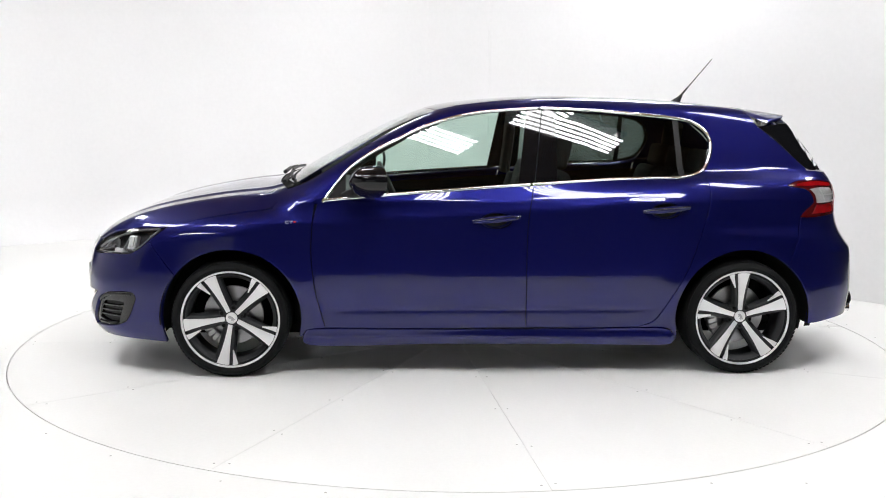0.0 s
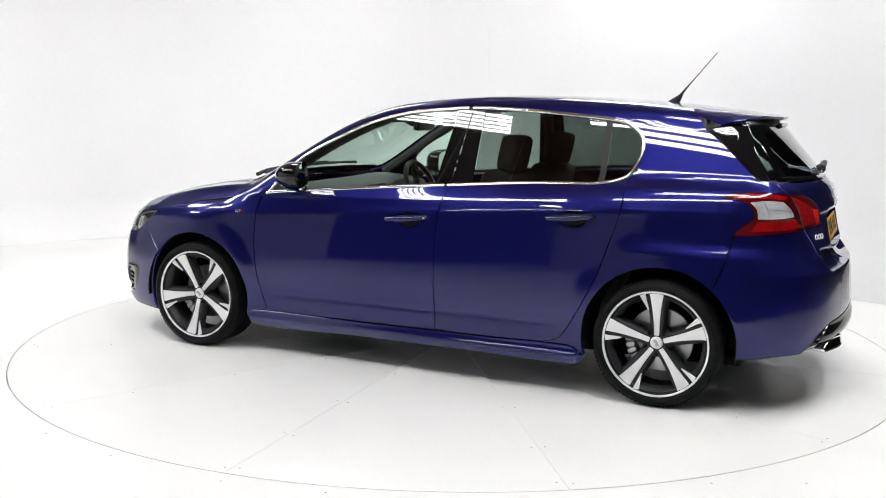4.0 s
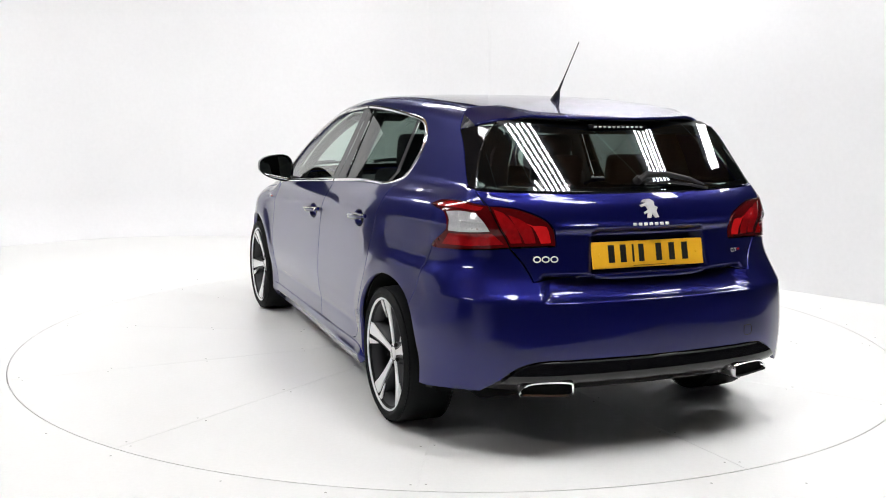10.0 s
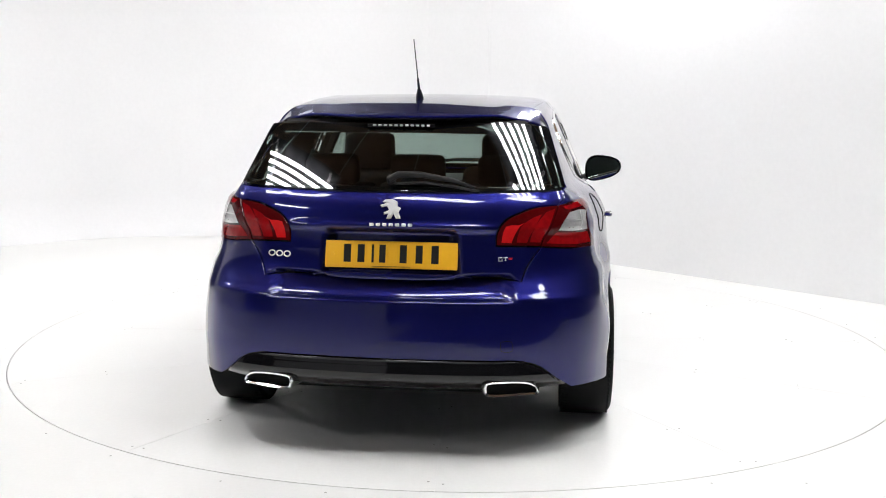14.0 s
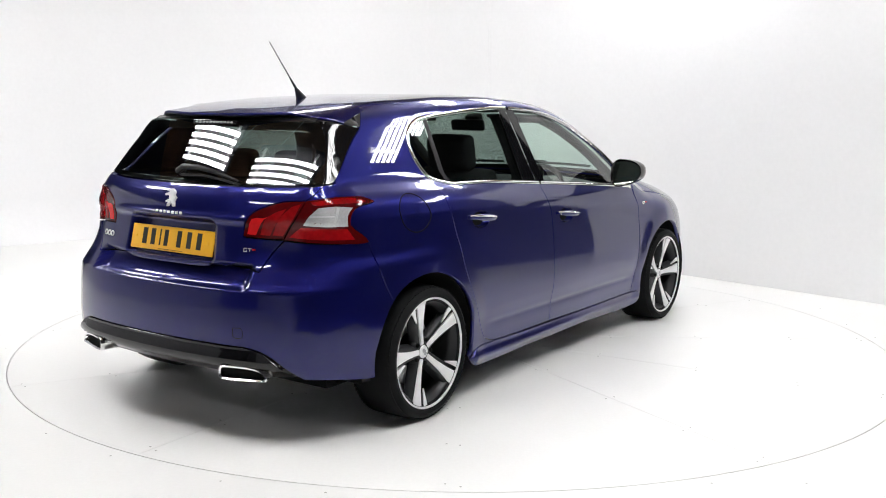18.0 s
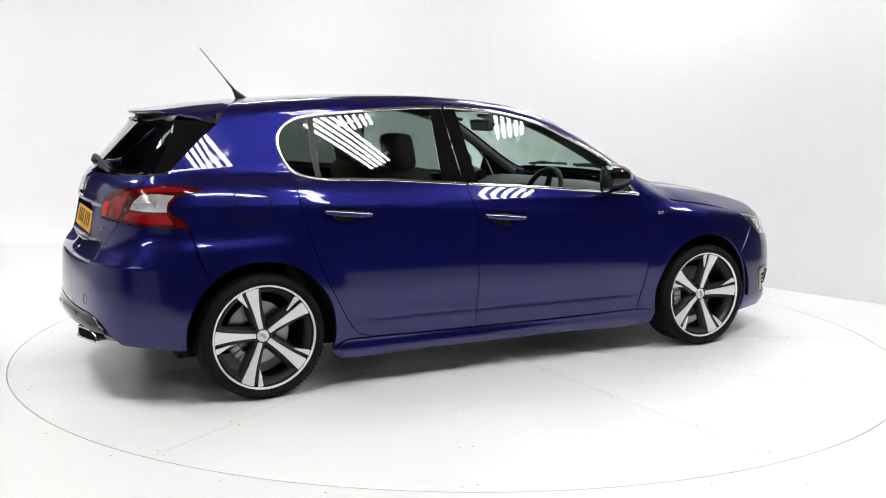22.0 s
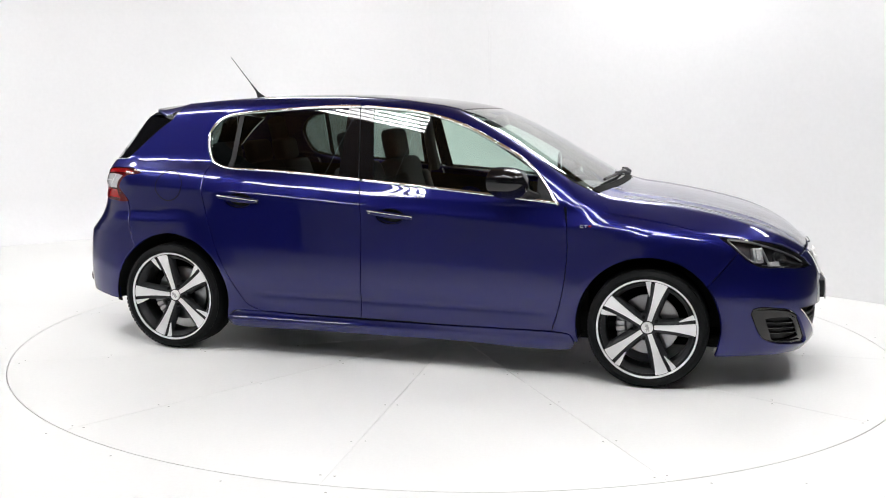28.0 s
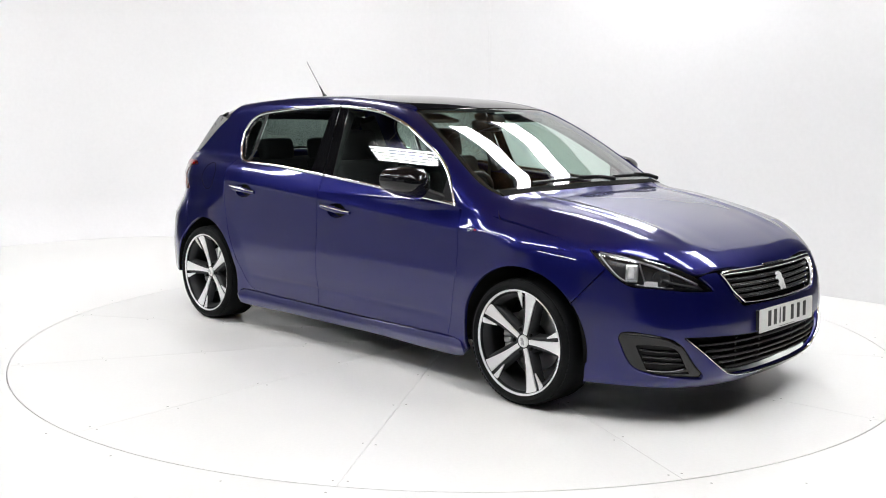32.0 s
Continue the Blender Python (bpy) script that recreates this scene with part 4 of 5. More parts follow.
FB_BOTTOM = [(1.630, 0.168), (1.77, 0.172), (1.89, 0.172), (2.10, 0.168), (2.35, 0.158), (END, 0.155)]
GRILLE_OUT = [(2.140, 0.667), (2.186, 0.60), (2.256, 0.527), (2.35, 0.520), (END, 0.516)]
LOW_TOP = [(END, 0.383), (2.34, 0.385), (2.1, 0.397), (1.985, 0.402)]
LOW_EDGE = [(1.985, 0.402), (2.06, 0.34), (2.12, 0.28), (2.20, 0.222), (2.34, 0.200), (END, 0.195)]
FOG = outline([(1.748, 0.386), (1.756, 0.410), (1.785, 0.418), (1.85, 0.414), (1.919, 0.401), (1.97, 0.37), (2.030, 0.275), (2.066, 0.226), (2.060, 0.212)], [(2.060, 0.212), (1.96, 0.224), (1.865, 0.238), (1.81, 0.262), (1.785, 0.293), (1.748, 0.386)])
front_bumper_shape = outline(ring_arc(WHEEL_X, 38, -22), FB_BOTTOM, [(END, 0.155), (END, 0.191)], [(END, 0.191)] + [(a, b - 0.004) for a, b in LOW_EDGE[::-1][1:]], [(1.985, 0.402), (2.1, 0.399), (2.34, 0.387), (END, 0.385)], [(END, 0.385), (END, 0.512)],
                             [(END, 0.512), (2.35, 0.516), (2.250, 0.523), (2.180, 0.600), (2.133, 0.668)], [(2.133, 0.668), (2.085, 0.666), (2.044, 0.655)], [(2.044, 0.655), (2.072, 0.630), (2.104, 0.597)], HEADLAMP_LOW[:-2], [(1.652, 0.718), (1.688, 0.680)], [(1.688, 0.680), (1.640, 0.62), ring_arc(WHEEL_X, 38, 38)[0]])
front_bumper = patch("front_bumper", front_bumper_shape, ring_rays, PAINT, car, "blue front bumper with two air intakes", holes=[FOG], h=0.025, rim=0.02, sides="joined")


# ---- inside the skin: liners, wheel wells, underside ----
liner_shape = outline([(0.935, 0.22), (0.92, 0.83)], [(0.92, 0.83), (0.2, 0.905), (-0.22, 0.935), (-0.67, 0.965), (-1.06, 0.985), (-1.7, 0.985), (-1.98, 0.97)], [(-1.98, 0.97), (-1.98, 0.31)], [(-1.98, 0.31), (-1.68, 0.285), (-1.665, 0.235)], [(-1.665, 0.235), (0.935, 0.22)])
holes_r = outline(ring_arc(-WHEEL_X, -14, 194, ARCH + 0.004), [ring_arc(-WHEEL_X, 194, 194, ARCH + 0.004)[0], ring_arc(-WHEEL_X, -14, -14, ARCH + 0.004)[0]])
# lining of the doors; its black also gives the panel gaps their shade
patch("inner_liner", liner_shape, ring_rays, LINER, car, "black inner door and body lining, also darkening the shut lines", holes=[holes_r], h=0.07, lift=-0.030, rim=0.0)
# black blocks added behind the rear seams, in place of shade in the gaps
part("bumper_gap_block", bar(bmesh.new(), (0.06, 0.84, 0.38), pose(-1.870, 0, 0.49), 0.02), LINER, car)
part("tailgate_gap_block", bar(bmesh.new(), (0.03, 0.78, 0.22), pose(-1.868, 0, 0.84), 0.01), LINER, car)
bm = bmesh.new()
bar(bm, (3.3, 1.16, 0.05), pose(0, 0, 0.185), 0.01)
# added black block, stands in for the dark depth behind the front grilles
bar(bm, (0.75, 1.2, 0.30), pose(1.52, 0, 0.42), 0.02)
bar(bm, (0.62, 1.16, 0.04), pose(1.68, 0, 0.205), 0.015)
bar(bm, (0.46, 1.0, 0.05), pose(-1.70, 0, 0.33), 0.02)
part("underbody", bm, LINER, car, "black underbody", angle=30)
part("firewall", bar(bmesh.new(), (0.04, 1.44, 0.62), pose(0.98, 0, 0.54), 0.005), LINER, car)
for sx in (-1, 1):
    for sy in (-1, 1):
        bm = bmesh.new()
        rings = []
        for y in (0.50, 0.52, 0.70, 0.862):
            r = ARCH + 0.006 if y > 0.51 else 0.02
            rings.append([bm.verts.new((sx * WHEEL_X + r * math.cos(radians(a)), sy * y, WHEEL_Z + r * math.sin(radians(a)))) for a in range(-6, 187, 8)])
        for a, b in zip(rings, rings[1:]):
            for k in range(len(a) - 1):
                bm.faces.new((a[k], a[k + 1], b[k + 1], b[k]))
        low = []
        for y in (0.50, 0.52, 0.78):
            r = ARCH + 0.002 if y > 0.51 else 0.02
            low.append([bm.verts.new((sx * WHEEL_X + r * math.cos(radians(a)), sy * y, WHEEL_Z + r * math.sin(radians(a)))) for a in range(-14, 195, 8)])
        for a, b in zip(low, low[1:]):
            for k in range(len(a) - 1):
                bm.faces.new((a[k], a[k + 1], b[k + 1], b[k]))
        part("wheel_well", bm, LINER, car, angle=50)
patch("headliner", outline([(0.29, 0.0), (0.24, 0.50)], [(0.24, 0.50), (-0.4, 0.52), (-1.35, 0.47)], [(-1.35, 0.47), (-1.62, 0.40), (-1.64, 0.0)], [(-1.64, 0.0), (0.27, 0.0)]), top_rays, HEADLINER, car, "grey headliner", h=0.09, lift=-0.035, rim=0.0, sides="joined")


def seat_on(q, rays, lift=0.0, side=1):
    """A pose on the skin: z outwards, x level to the right of one who looks at it. side -1 gives its twin on the right."""
    p = on_skin([q], rays)[0]
    n = normal_at(np.array([p]))[0]
    p, n = Vector(p + n * lift), Vector(n)
    if side < 0:
        p.y, n.y = -p.y, -n.y
    x = Vector((0, 0, 1)).cross(n).normalized()
    y = n.cross(x)
    return Matrix(((x.x, y.x, n.x, p.x), (x.y, y.y, n.y, p.y), (x.z, y.z, n.z, p.z), (0, 0, 0, 1)))


def plate_shape(bm, pts, thick, m=Matrix(), bevel=0.0):
    """Adds a flat shape with thickness, from an outline in the plane of m."""
    vs = [bm.verts.new(m @ Vector((x, y, 0))) for x, y in pts]
    f = bm.faces.new(vs)
    r = bmesh.ops.extrude_face_region(bm, geom=[f])
    up_v = [v for v in r["geom"] if isinstance(v, bmesh.types.BMVert)]
    d = (m.to_3x3() @ Vector((0, 0, 1))) * thick
    for v in up_v:
        v.co += d
    if bevel:
        top = [e for v in up_v for e in v.link_edges if e.other_vert(v) in up_v]
        bmesh.ops.bevel(bm, geom=list(set(top)), offset=bevel, segments=2, affect="EDGES")
    return bm


# ---- head lamps ----
lamp_outline = outline(HEADLAMP_TOP, HEADLAMP_LOW)
head = patch("headlamp", lamp_outline, ring_rays, BEZEL, car, "clear headlamp with a dark inside and silver projector", h=0.03, lift=-0.042, rim=0.02, inset=0.002)
for lamp in head:
    i = head.index(lamp)
    sgn = 1 - 2 * i
    # side walls of the housing
    loop_p = shrink(lamp_outline, 0.003)
    p0 = on_skin(loop_p, ring_rays)
    n0 = normal_at(p0)
    a, b = p0 - n0 * 0.002, p0 - n0 * 0.060
    k = len(p0)
    vs = np.vstack([a, b]) * np.array([1, sgn, 1])
    link_mesh("lamp_bezel", vs, [(j, (j + 1) % k, k + (j + 1) % k, k + j) for j in range(k)], BEZEL, lamp)
    bm = bmesh.new()
    bar(bm, (0.052, 0.075, 0.03), seat_on((1.785, 0.672), ring_rays, -0.026, sgn), 0.008, 3)
    part("projector", bm, SILVER, lamp, "silver square projector")
    bm = bmesh.new()
    bar(bm, (0.030, 0.054, 0.012), seat_on((1.785, 0.672), ring_rays, -0.009, sgn), 0.005)
    part("projector_lens", bm, LAMP_WHITE, lamp, "bright projector lens")
    bm = bmesh.new()
    bar(bm, (0.060, 0.026, 0.02), seat_on((1.858, 0.628), ring_rays, -0.020, sgn), 0.006)
    part("indicator", bm, LAMP_WHITE, lamp, "white indicator block")
    bm = lathe([(0.004, -0.02), (0.032, -0.004), (0.036, 0.0), (0.038, -0.012)], seat_on((1.90, 0.655), ring_rays, -0.024, sgn), 24)
    part("main_beam", bm, BEZEL, lamp, "dark round main-beam bowl")
bead("light_strip", [(1.655, 0.752), (1.76, 0.735), (1.85, 0.710), (1.95, 0.672), (2.04, 0.628)], ring_rays, STEEL, head, 0.007, 0.004, "silver light strip", lift=-0.014)
bead("light_strip", [(1.652, 0.745), (1.69, 0.70), (1.738, 0.650), (1.775, 0.632)], ring_rays, STEEL, head, 0.006, 0.003, "silver light strip", lift=-0.010)
bead("light_strip", [(1.90, 0.645), (1.97, 0.628), (2.05, 0.612)], ring_rays, DARK_ALLOY, head, 0.014, 0.006, lift=-0.022)
bead("lamp_edge", [(1.80, 0.624), (1.87, 0.617), (1.94, 0.612)], ring_rays, STEEL, head, 0.005, 0.003, "bright lower lamp edge", lift=-0.014)
bead("lamp_fin", [(1.815, 0.715), (1.83, 0.660), (1.835, 0.640)], ring_rays, SILVER, head, 0.006, 0.010, lift=-0.030)
bead("lamp_fin", [(1.93, 0.676), (1.945, 0.640), (1.95, 0.626)], ring_rays, BEZEL, head, 0.008, 0.012, lift=-0.034)
covers = patch("lamp_cover", lamp_outline, ring_rays, LENS, head, "clear lamp cover", h=0.03, lift=-0.001, rim=0.0, inset=0.001)
for c in covers:
    c.visible_shadow = False

# ---- grille and lower intakes ----
GR_TOP = [(END, 0.664), (2.35, 0.665), (2.20, 0.668), (2.140, 0.667)]
grille_shape = outline(GR_TOP, [(2.140, 0.667), (2.186, 0.60), (2.256, 0.527)], [(2.256, 0.527), (2.35, 0.520), (END, 0.516)], [(END, 0.516), (END, 0.664)])
grille = patch("grille", grille_shape, ring_rays, LINER, car, "black grille with bright slats and a bright frame", h=0.04, lift=-0.040, rim=0.0, sides="joined")
bead("grille_frame", [(END, 0.657), (2.35, 0.658), (2.20, 0.660), (2.158, 0.658)], ring_rays, CHROME, grille, 0.022, 0.008, "bright grille frame", sink=0.03)
bead("grille_frame", [(2.152, 0.660), (2.178, 0.625), (2.200, 0.59), (2.264, 0.533)], ring_rays, CHROME, grille, 0.009, 0.006, "bright grille frame", sink=0.03)
bead("grille_frame", [(2.260, 0.533), (2.35, 0.527), (END, 0.523)], ring_rays, CHROME, grille, 0.007, 0.006, "bright grille frame", sink=0.03)
for k, z in enumerate((0.632, 0.606, 0.580, 0.554)):
    s0 = 2.19 + 0.022 * k
    bead("slat", [(s0, z + 0.004), (2.38, z + 0.001), (END, z)], ring_rays, BLACK_PLASTIC, grille, 0.016, 0.006, lift=-0.018, sink=0.010)
    bead("slat_edge", [(s0, z + 0.004), (2.38, z + 0.001), (END, z)], ring_rays, CHROME, grille, 0.0022, 0.0015, lift=-0.012, sink=0.003)
part("grille_bar", bar(bmesh.new(), (0.20, 0.016, 0.012), seat_on((END, 0.664), ring_rays, 0.002), 0.004), CHROME, grille, "bright badge bar with raised marks")
bm = bmesh.new()
for k in range(7):
    bar(bm, (0.018, 0.009, 0.004), seat_on((END, 0.664), ring_rays, 0.008) @ pose(-0.075 + 0.025 * k, 0, 0), 0.001, 1)
part("badge_marks", bm, DARK_ALLOY, grille)
# emblem: a plain upright silver shape
EMBLEM = [(-0.012, -0.042), (0.0, -0.042), (0.006, -0.022), (0.014, -0.042), (0.026, -0.040), (0.020, -0.012), (0.026, 0.004), (0.016, 0.012), (0.016, 0.030), (0.004, 0.043), (-0.018, 0.040), (-0.024, 0.030), (-0.010, 0.026), (-0.030, 0.016), (-0.026, 0.008), (-0.012, 0.012), (-0.006, -0.006), (-0.020, -0.016), (-0.018, -0.024), (-0.008, -0.020)]
part("emblem", plate_shape(bmesh.new(), [(x * 1.2, y) for x, y in EMBLEM], 0.008, seat_on((END, 0.592), ring_rays, -0.004), 0.003), MACHINED, grille, "silver emblem shape")

low_shape = outline([(END, 0.381), (2.34, 0.383), (2.1, 0.395), (1.993, 0.400)], [(1.993, 0.400), (2.06, 0.342), (2.12, 0.284), (2.20, 0.200), (2.34, 0.160), (END, 0.150)], [(END, 0.150), (END, 0.381)])
intake = patch("lower_grille", low_shape, ring_rays, LINER, car, "black lower grille with a bright lower lip", h=0.04, lift=-0.055, rim=0.0, sides="joined")
bead("lip", [(1.990, 0.398), (2.055, 0.338), (2.115, 0.280), (2.20, 0.218), (2.34, 0.197), (END, 0.192)], ring_rays, CHROME, intake, 0.0055, 0.004, "bright lower lip", sink=0.004)
for z, s0 in ((0.355, 2.05), (0.325, 2.08), (0.295, 2.11), (0.265, 2.15), (0.235, 2.19)):
    bead("slat", [(s0, z + 0.006), (2.3, z + 0.002), (END, z)], ring_rays, BLACK_PLASTIC, intake, 0.013, 0.006, lift=-0.028, sink=0.014)
for k in (2.25, 2.42):
    bead("upright", [(k, 0.375), (k, 0.22)], ring_rays, BLACK_PLASTIC, intake, 0.012, 0.004, lift=-0.034, sink=0.012)
fog = patch("air_intake", FOG, ring_rays, BLACK_PLASTIC, car, "gloss black corner intake with slats", h=0.03, lift=-0.035, rim=0.0, inset=0.0)
SLOT = outline([(1.812, 0.360), (1.88, 0.362), (1.952, 0.349), (2.0, 0.258)], [(2.0, 0.258), (1.93, 0.245), (1.855, 0.250)], [(1.855, 0.250), (1.812, 0.360)])
patch("intake_surround", FOG, ring_rays, BLACK_GLOSS, fog, "gloss black surround", holes=[SLOT], h=0.03, lift=-0.001, rim=0.03, inset=0.002, dish=lambda q: -0.012 * step(1.78, 1.86, q[:, 0]) * step(0.41, 0.38, q[:, 1]))
for z, a, b in ((0.335, 1.825, 1.965), (0.308, 1.834, 1.978), (0.281, 1.842, 1.990)):
    bead("slat", [(a, z + 0.003), (b, z - 0.003)], ring_rays, BLACK_GLOSS, fog, 0.011, 0.006, lift=-0.024, sink=0.012)
bead("day_lamp", [(1.772, 0.404), (1.85, 0.402), (1.925, 0.388), (1.965, 0.362)], ring_rays, BLACK_GLOSS, fog, 0.016, 0.004, "dark day-running lamp strip", lift=-0.003, sink=0.004)
bead("intake_edge", [(1.865, 0.245), (1.93, 0.238), (2.01, 0.238)], ring_rays, BLACK_GLOSS, fog, 0.006, 0.003, lift=-0.008)

# ---- tail lamps ----
tail_out = outline(TAIL_TOP, TAIL_SPLIT, TAIL_LOW)
tail_in = outline([(-1.850, 0.986), (-1.892, 0.914), (-1.936, 0.832)], [(-1.936, 0.832), (-2.0, 0.835), (-2.101, 0.838)], [(-2.101, 0.838), (-2.089, 0.897), (-2.057, 0.932), (-1.998, 0.959), (-1.93, 0.979), (-1.850, 0.986)])
tails = patch("tail_lamp", tail_out, ring_rays, DEEP_RED, car, "red tail lamp with a clear reversing light", h=0.02, lift=0.003, rim=0.02, inset=0.001)
tails_in = patch("tail_lamp_inner", tail_in, ring_rays, DEEP_RED, tailgate, "red inner tail lamp with claw-shaped lights", h=0.02, lift=0.003, rim=0.02, inset=0.001)
WHITE_SEG = outline([(-1.668, 0.955), (-1.74, 0.962), (-1.806, 0.958)], [(-1.806, 0.958), (-1.842, 0.925), (-1.862, 0.892)], [(-1.862, 0.892), (-1.78, 0.886), (-1.698, 0.884)], [(-1.698, 0.884), (-1.694, 0.925), (-1.668, 0.955)])
patch("reversing_light", WHITE_SEG, ring_rays, REVERSE, tails, "clear reversing light", h=0.02, lift=0.0045, rim=0.004, inset=0.0)
bead("lamp_rib", [(-1.728, 0.957), (-1.752, 0.890)], ring_rays, STEEL, tails, 0.012, 0.001, lift=0.0045)
bead("lamp_rib", [(-1.748, 0.924), (-1.838, 0.925)], ring_rays, STEEL, tails, 0.006, 0.001, lift=0.0045)
patch("lower_light", outline([(-1.700, 0.874), (-1.78, 0.877), (-1.868, 0.884)], [(-1.868, 0.884), (-1.912, 0.842)], [(-1.912, 0.842), (-1.80, 0.832), (-1.67, 0.828)], [(-1.67, 0.828), (-1.700, 0.874)]), ring_rays, RED_LENS, tails, "red lower light", h=0.02, lift=0.0045, rim=0.003, inset=0.0)
patch("upper_light", outline([(-1.60, 0.980), (-1.66, 0.991), (-1.74, 0.991), (-1.830, 0.981)], [(-1.830, 0.981), (-1.822, 0.970), (-1.74, 0.972), (-1.60, 0.972)], [(-1.60, 0.972), (-1.60, 0.980)]), ring_rays, RED_LENS, tails, "red upper light", h=0.02, lift=0.0045, rim=0.003, inset=0.0)
for k, (s0, s1, mt) in enumerate(((-1.866, -1.958, RED_LENS), (-1.920, -2.008, RED_LENS), (-1.978, -2.066, RED_GLOW))):
    top, low = 0.974 - 0.016 * k - 0.004 * k * k, 0.846
    claw = outline([(s0, top), (s0 - 0.035, top - 0.012)], [(s0 - 0.035, top - 0.012), ((s0 + s1) / 2 - 0.04, 0.91), (s1 - 0.016, low + 0.002)], [(s1 - 0.016, low + 0.002), (s1 + 0.022, low)], [(s1 + 0.022, low), ((s0 + s1) / 2 + 0.012, 0.91), (s0, top)])
    patch("claw_light", claw, ring_rays, mt, tails_in, "bright red claw-shaped light", h=0.02, lift=0.0048, rim=0.004, inset=0.0)

# ---- rear details ----
plate_m = Matrix.Translation((-1.977, 0, 0.794)) @ Euler((0, 0, 0)).to_matrix().to_4x4() @ pose(0, 0, 0, 90, 0, -90) @ pose(0, 0, 0, -13, 0, 0)


def number_plate(m, mat, label, owner):
    bm = bmesh.new()
    bar(bm, (0.52, 0.106, 0.006), m, 0.004)
    plate = part("number_plate", bm, mat, owner, label)
    for k, x in enumerate((-0.178, -0.124, -0.078, -0.040, 0.042, 0.104, 0.166)):
        w = (0.046, 0.044, 0.014, 0.040, 0.044, 0.044, 0.046)[k]
        part("plate_bar", bar(bmesh.new(), (w * 0.62, 0.070, 0.002), m @ pose(x + 0.006, 0.004, 0.0035), 0.0006, 1), PLATE_INK, plate)
    for x in (-0.228, 0.228):
        part("plate_screw", lathe([(0.001, 0.006), (0.006, 0.005), (0.007, 0.003)], m @ pose(x, 0, 0), 12), mat, plate)
    part("plate_line", bar(bmesh.new(), (0.15, 0.002, 0.001), m @ pose(0.0, -0.046, 0.0033)), PLATE_INK, plate)
    return plate


number_plate(plate_m, PLATE_Y, "yellow number plate with black bars", tailgate)
number_plate(Matrix.Translation((2.172, 0, 0.440)) @ pose(0, 0, 0, 90, 0, 90) @ pose(0, 0, 0, -2, 0, 0), PLATE_W, "white number plate with black bars", front_bumper)
part("plate_holder", bar(bmesh.new(), (0.03, 0.50, 0.09), pose(2.152, 0, 0.440), 0.004), BLACK_PLASTIC, front_bumper)
part("emblem", plate_shape(bmesh.new(), [(x * 1.45, y * 0.92) for x, y in EMBLEM], 0.007, seat_on((-END, 0.972), ring_rays, 0.002), 0.003), MACHINED, tailgate, "silver emblem shape")
bm = bmesh.new()
for k in range(7):
    bar(bm, (0.017, 0.012, 0.004), seat_on((-END, 0.913), ring_rays, 0.003) @ pose(-0.075 + 0.025 * k, 0, 0), 0.002, 1)
part("badge_bar", bm, MACHINED, tailgate, "row of small silver marks")
bm = bmesh.new()
for k in range(3):
    bm2 = tube([(0.0135 * math.cos(a) - 0.034 + 0.034 * k, 0.0105 * math.sin(a), 0) for a in np.linspace(0, 2 * math.pi, 19)], 0.0028, 6, seat_on((-2.066, 0.786), ring_rays, 0.003))
    me2 = bpy.data.meshes.new("badge_ring")
    bm2.to_mesh(me2)
    bm2.free()
    bm.from_mesh(me2)
part("model_badge", bm, MACHINED, tailgate, "small silver badge shapes")


def small_badge(q, side, owner, flip=1):
    m = seat_on(q, ring_rays, 0.002, side) @ Matrix.Scale(0.74, 4)
    bm = bmesh.new()
    for px, pz, w, h in ((-0.034, 0.0085, 0.022, 0.004), (-0.043, 0, 0.004, 0.018), (-0.034, -0.0085, 0.022, 0.004), (-0.025, -0.004, 0.004, 0.010), (-0.006, 0.0085, 0.024, 0.004), (-0.006, 0, 0.004, 0.018)):
        bar(bm, (w, h, 0.003), m @ pose(px, pz, 0), 0.001, 1)
    b = part("trim_badge", bm, SILVER, owner, "small silver and red trim badge")
    part("badge_accent", bar(bmesh.new(), (0.020, 0.010, 0.003), m @ pose(0.020, 0.003, 0), 0.002), RED_PAINT, b, "red accent")


small_badge((-2.068, 0.785), -1, tailgate)
small_badge((1.000, 0.786), 1, fenders[0])
small_badge((1.000, 0.786), -1, fenders[1])
# high brake light, rear wiper, aerial
part("brake_light", bar(bmesh.new(), (0.28, 0.020, 0.016), pose(-1.716, 0, 1.288, 90, 0, -90) @ pose(0, 0, 0, -12, 0, 0), 0.006), BLACK_GLOSS, roof_spoiler, "slim high brake light")
bm = bmesh.new()
for k in range(11):
    bar(bm, (0.014, 0.008, 0.004), pose(-1.725, 0.11 - 0.022 * k, 1.289, 90, 0, -90), 0.002, 1)
part("brake_light_cells", bm, LAMP_WHITE, roof_spoiler)
wm = seat_on((-END + 0.02, 1.075), ring_rays, 0.012)
bm = tube([wm @ Vector(p) for p in ((-0.005, -0.012, 0.012), (0.03, 0.008, 0.022), (0.12, 0.008, 0.024), (0.24, -0.002, 0.004), (0.33, -0.012, -0.030))], [0.013, 0.014, 0.012, 0.009, 0.005], 10)
wiper = part("rear_wiper", bm, BLACK_PLASTIC, tailgate, "black rear wiper arm")
part("wiper_blade", tube([wm @ Vector(p) for p in ((0.02, -0.022, 0.004), (0.14, -0.016, 0.004), (0.26, -0.022, -0.014), (0.345, -0.026, -0.036))], 0.006, 8), BLACK_PLASTIC, wiper)
part("wiper_boss", lathe([(0.001, 0.022), (0.012, 0.020), (0.016, 0.010), (0.018, -0.012)], wm, 20), BLACK_PLASTIC, wiper)
am = on_skin([(-1.17, 0.0)], top_rays)[0]
bm = bmesh.new()
base = [(0.055, 0.016, 0.0), (0.050, 0.018, 0.008), (0.020, 0.013, 0.030), (-0.005, 0.008, 0.046)]
rings = []
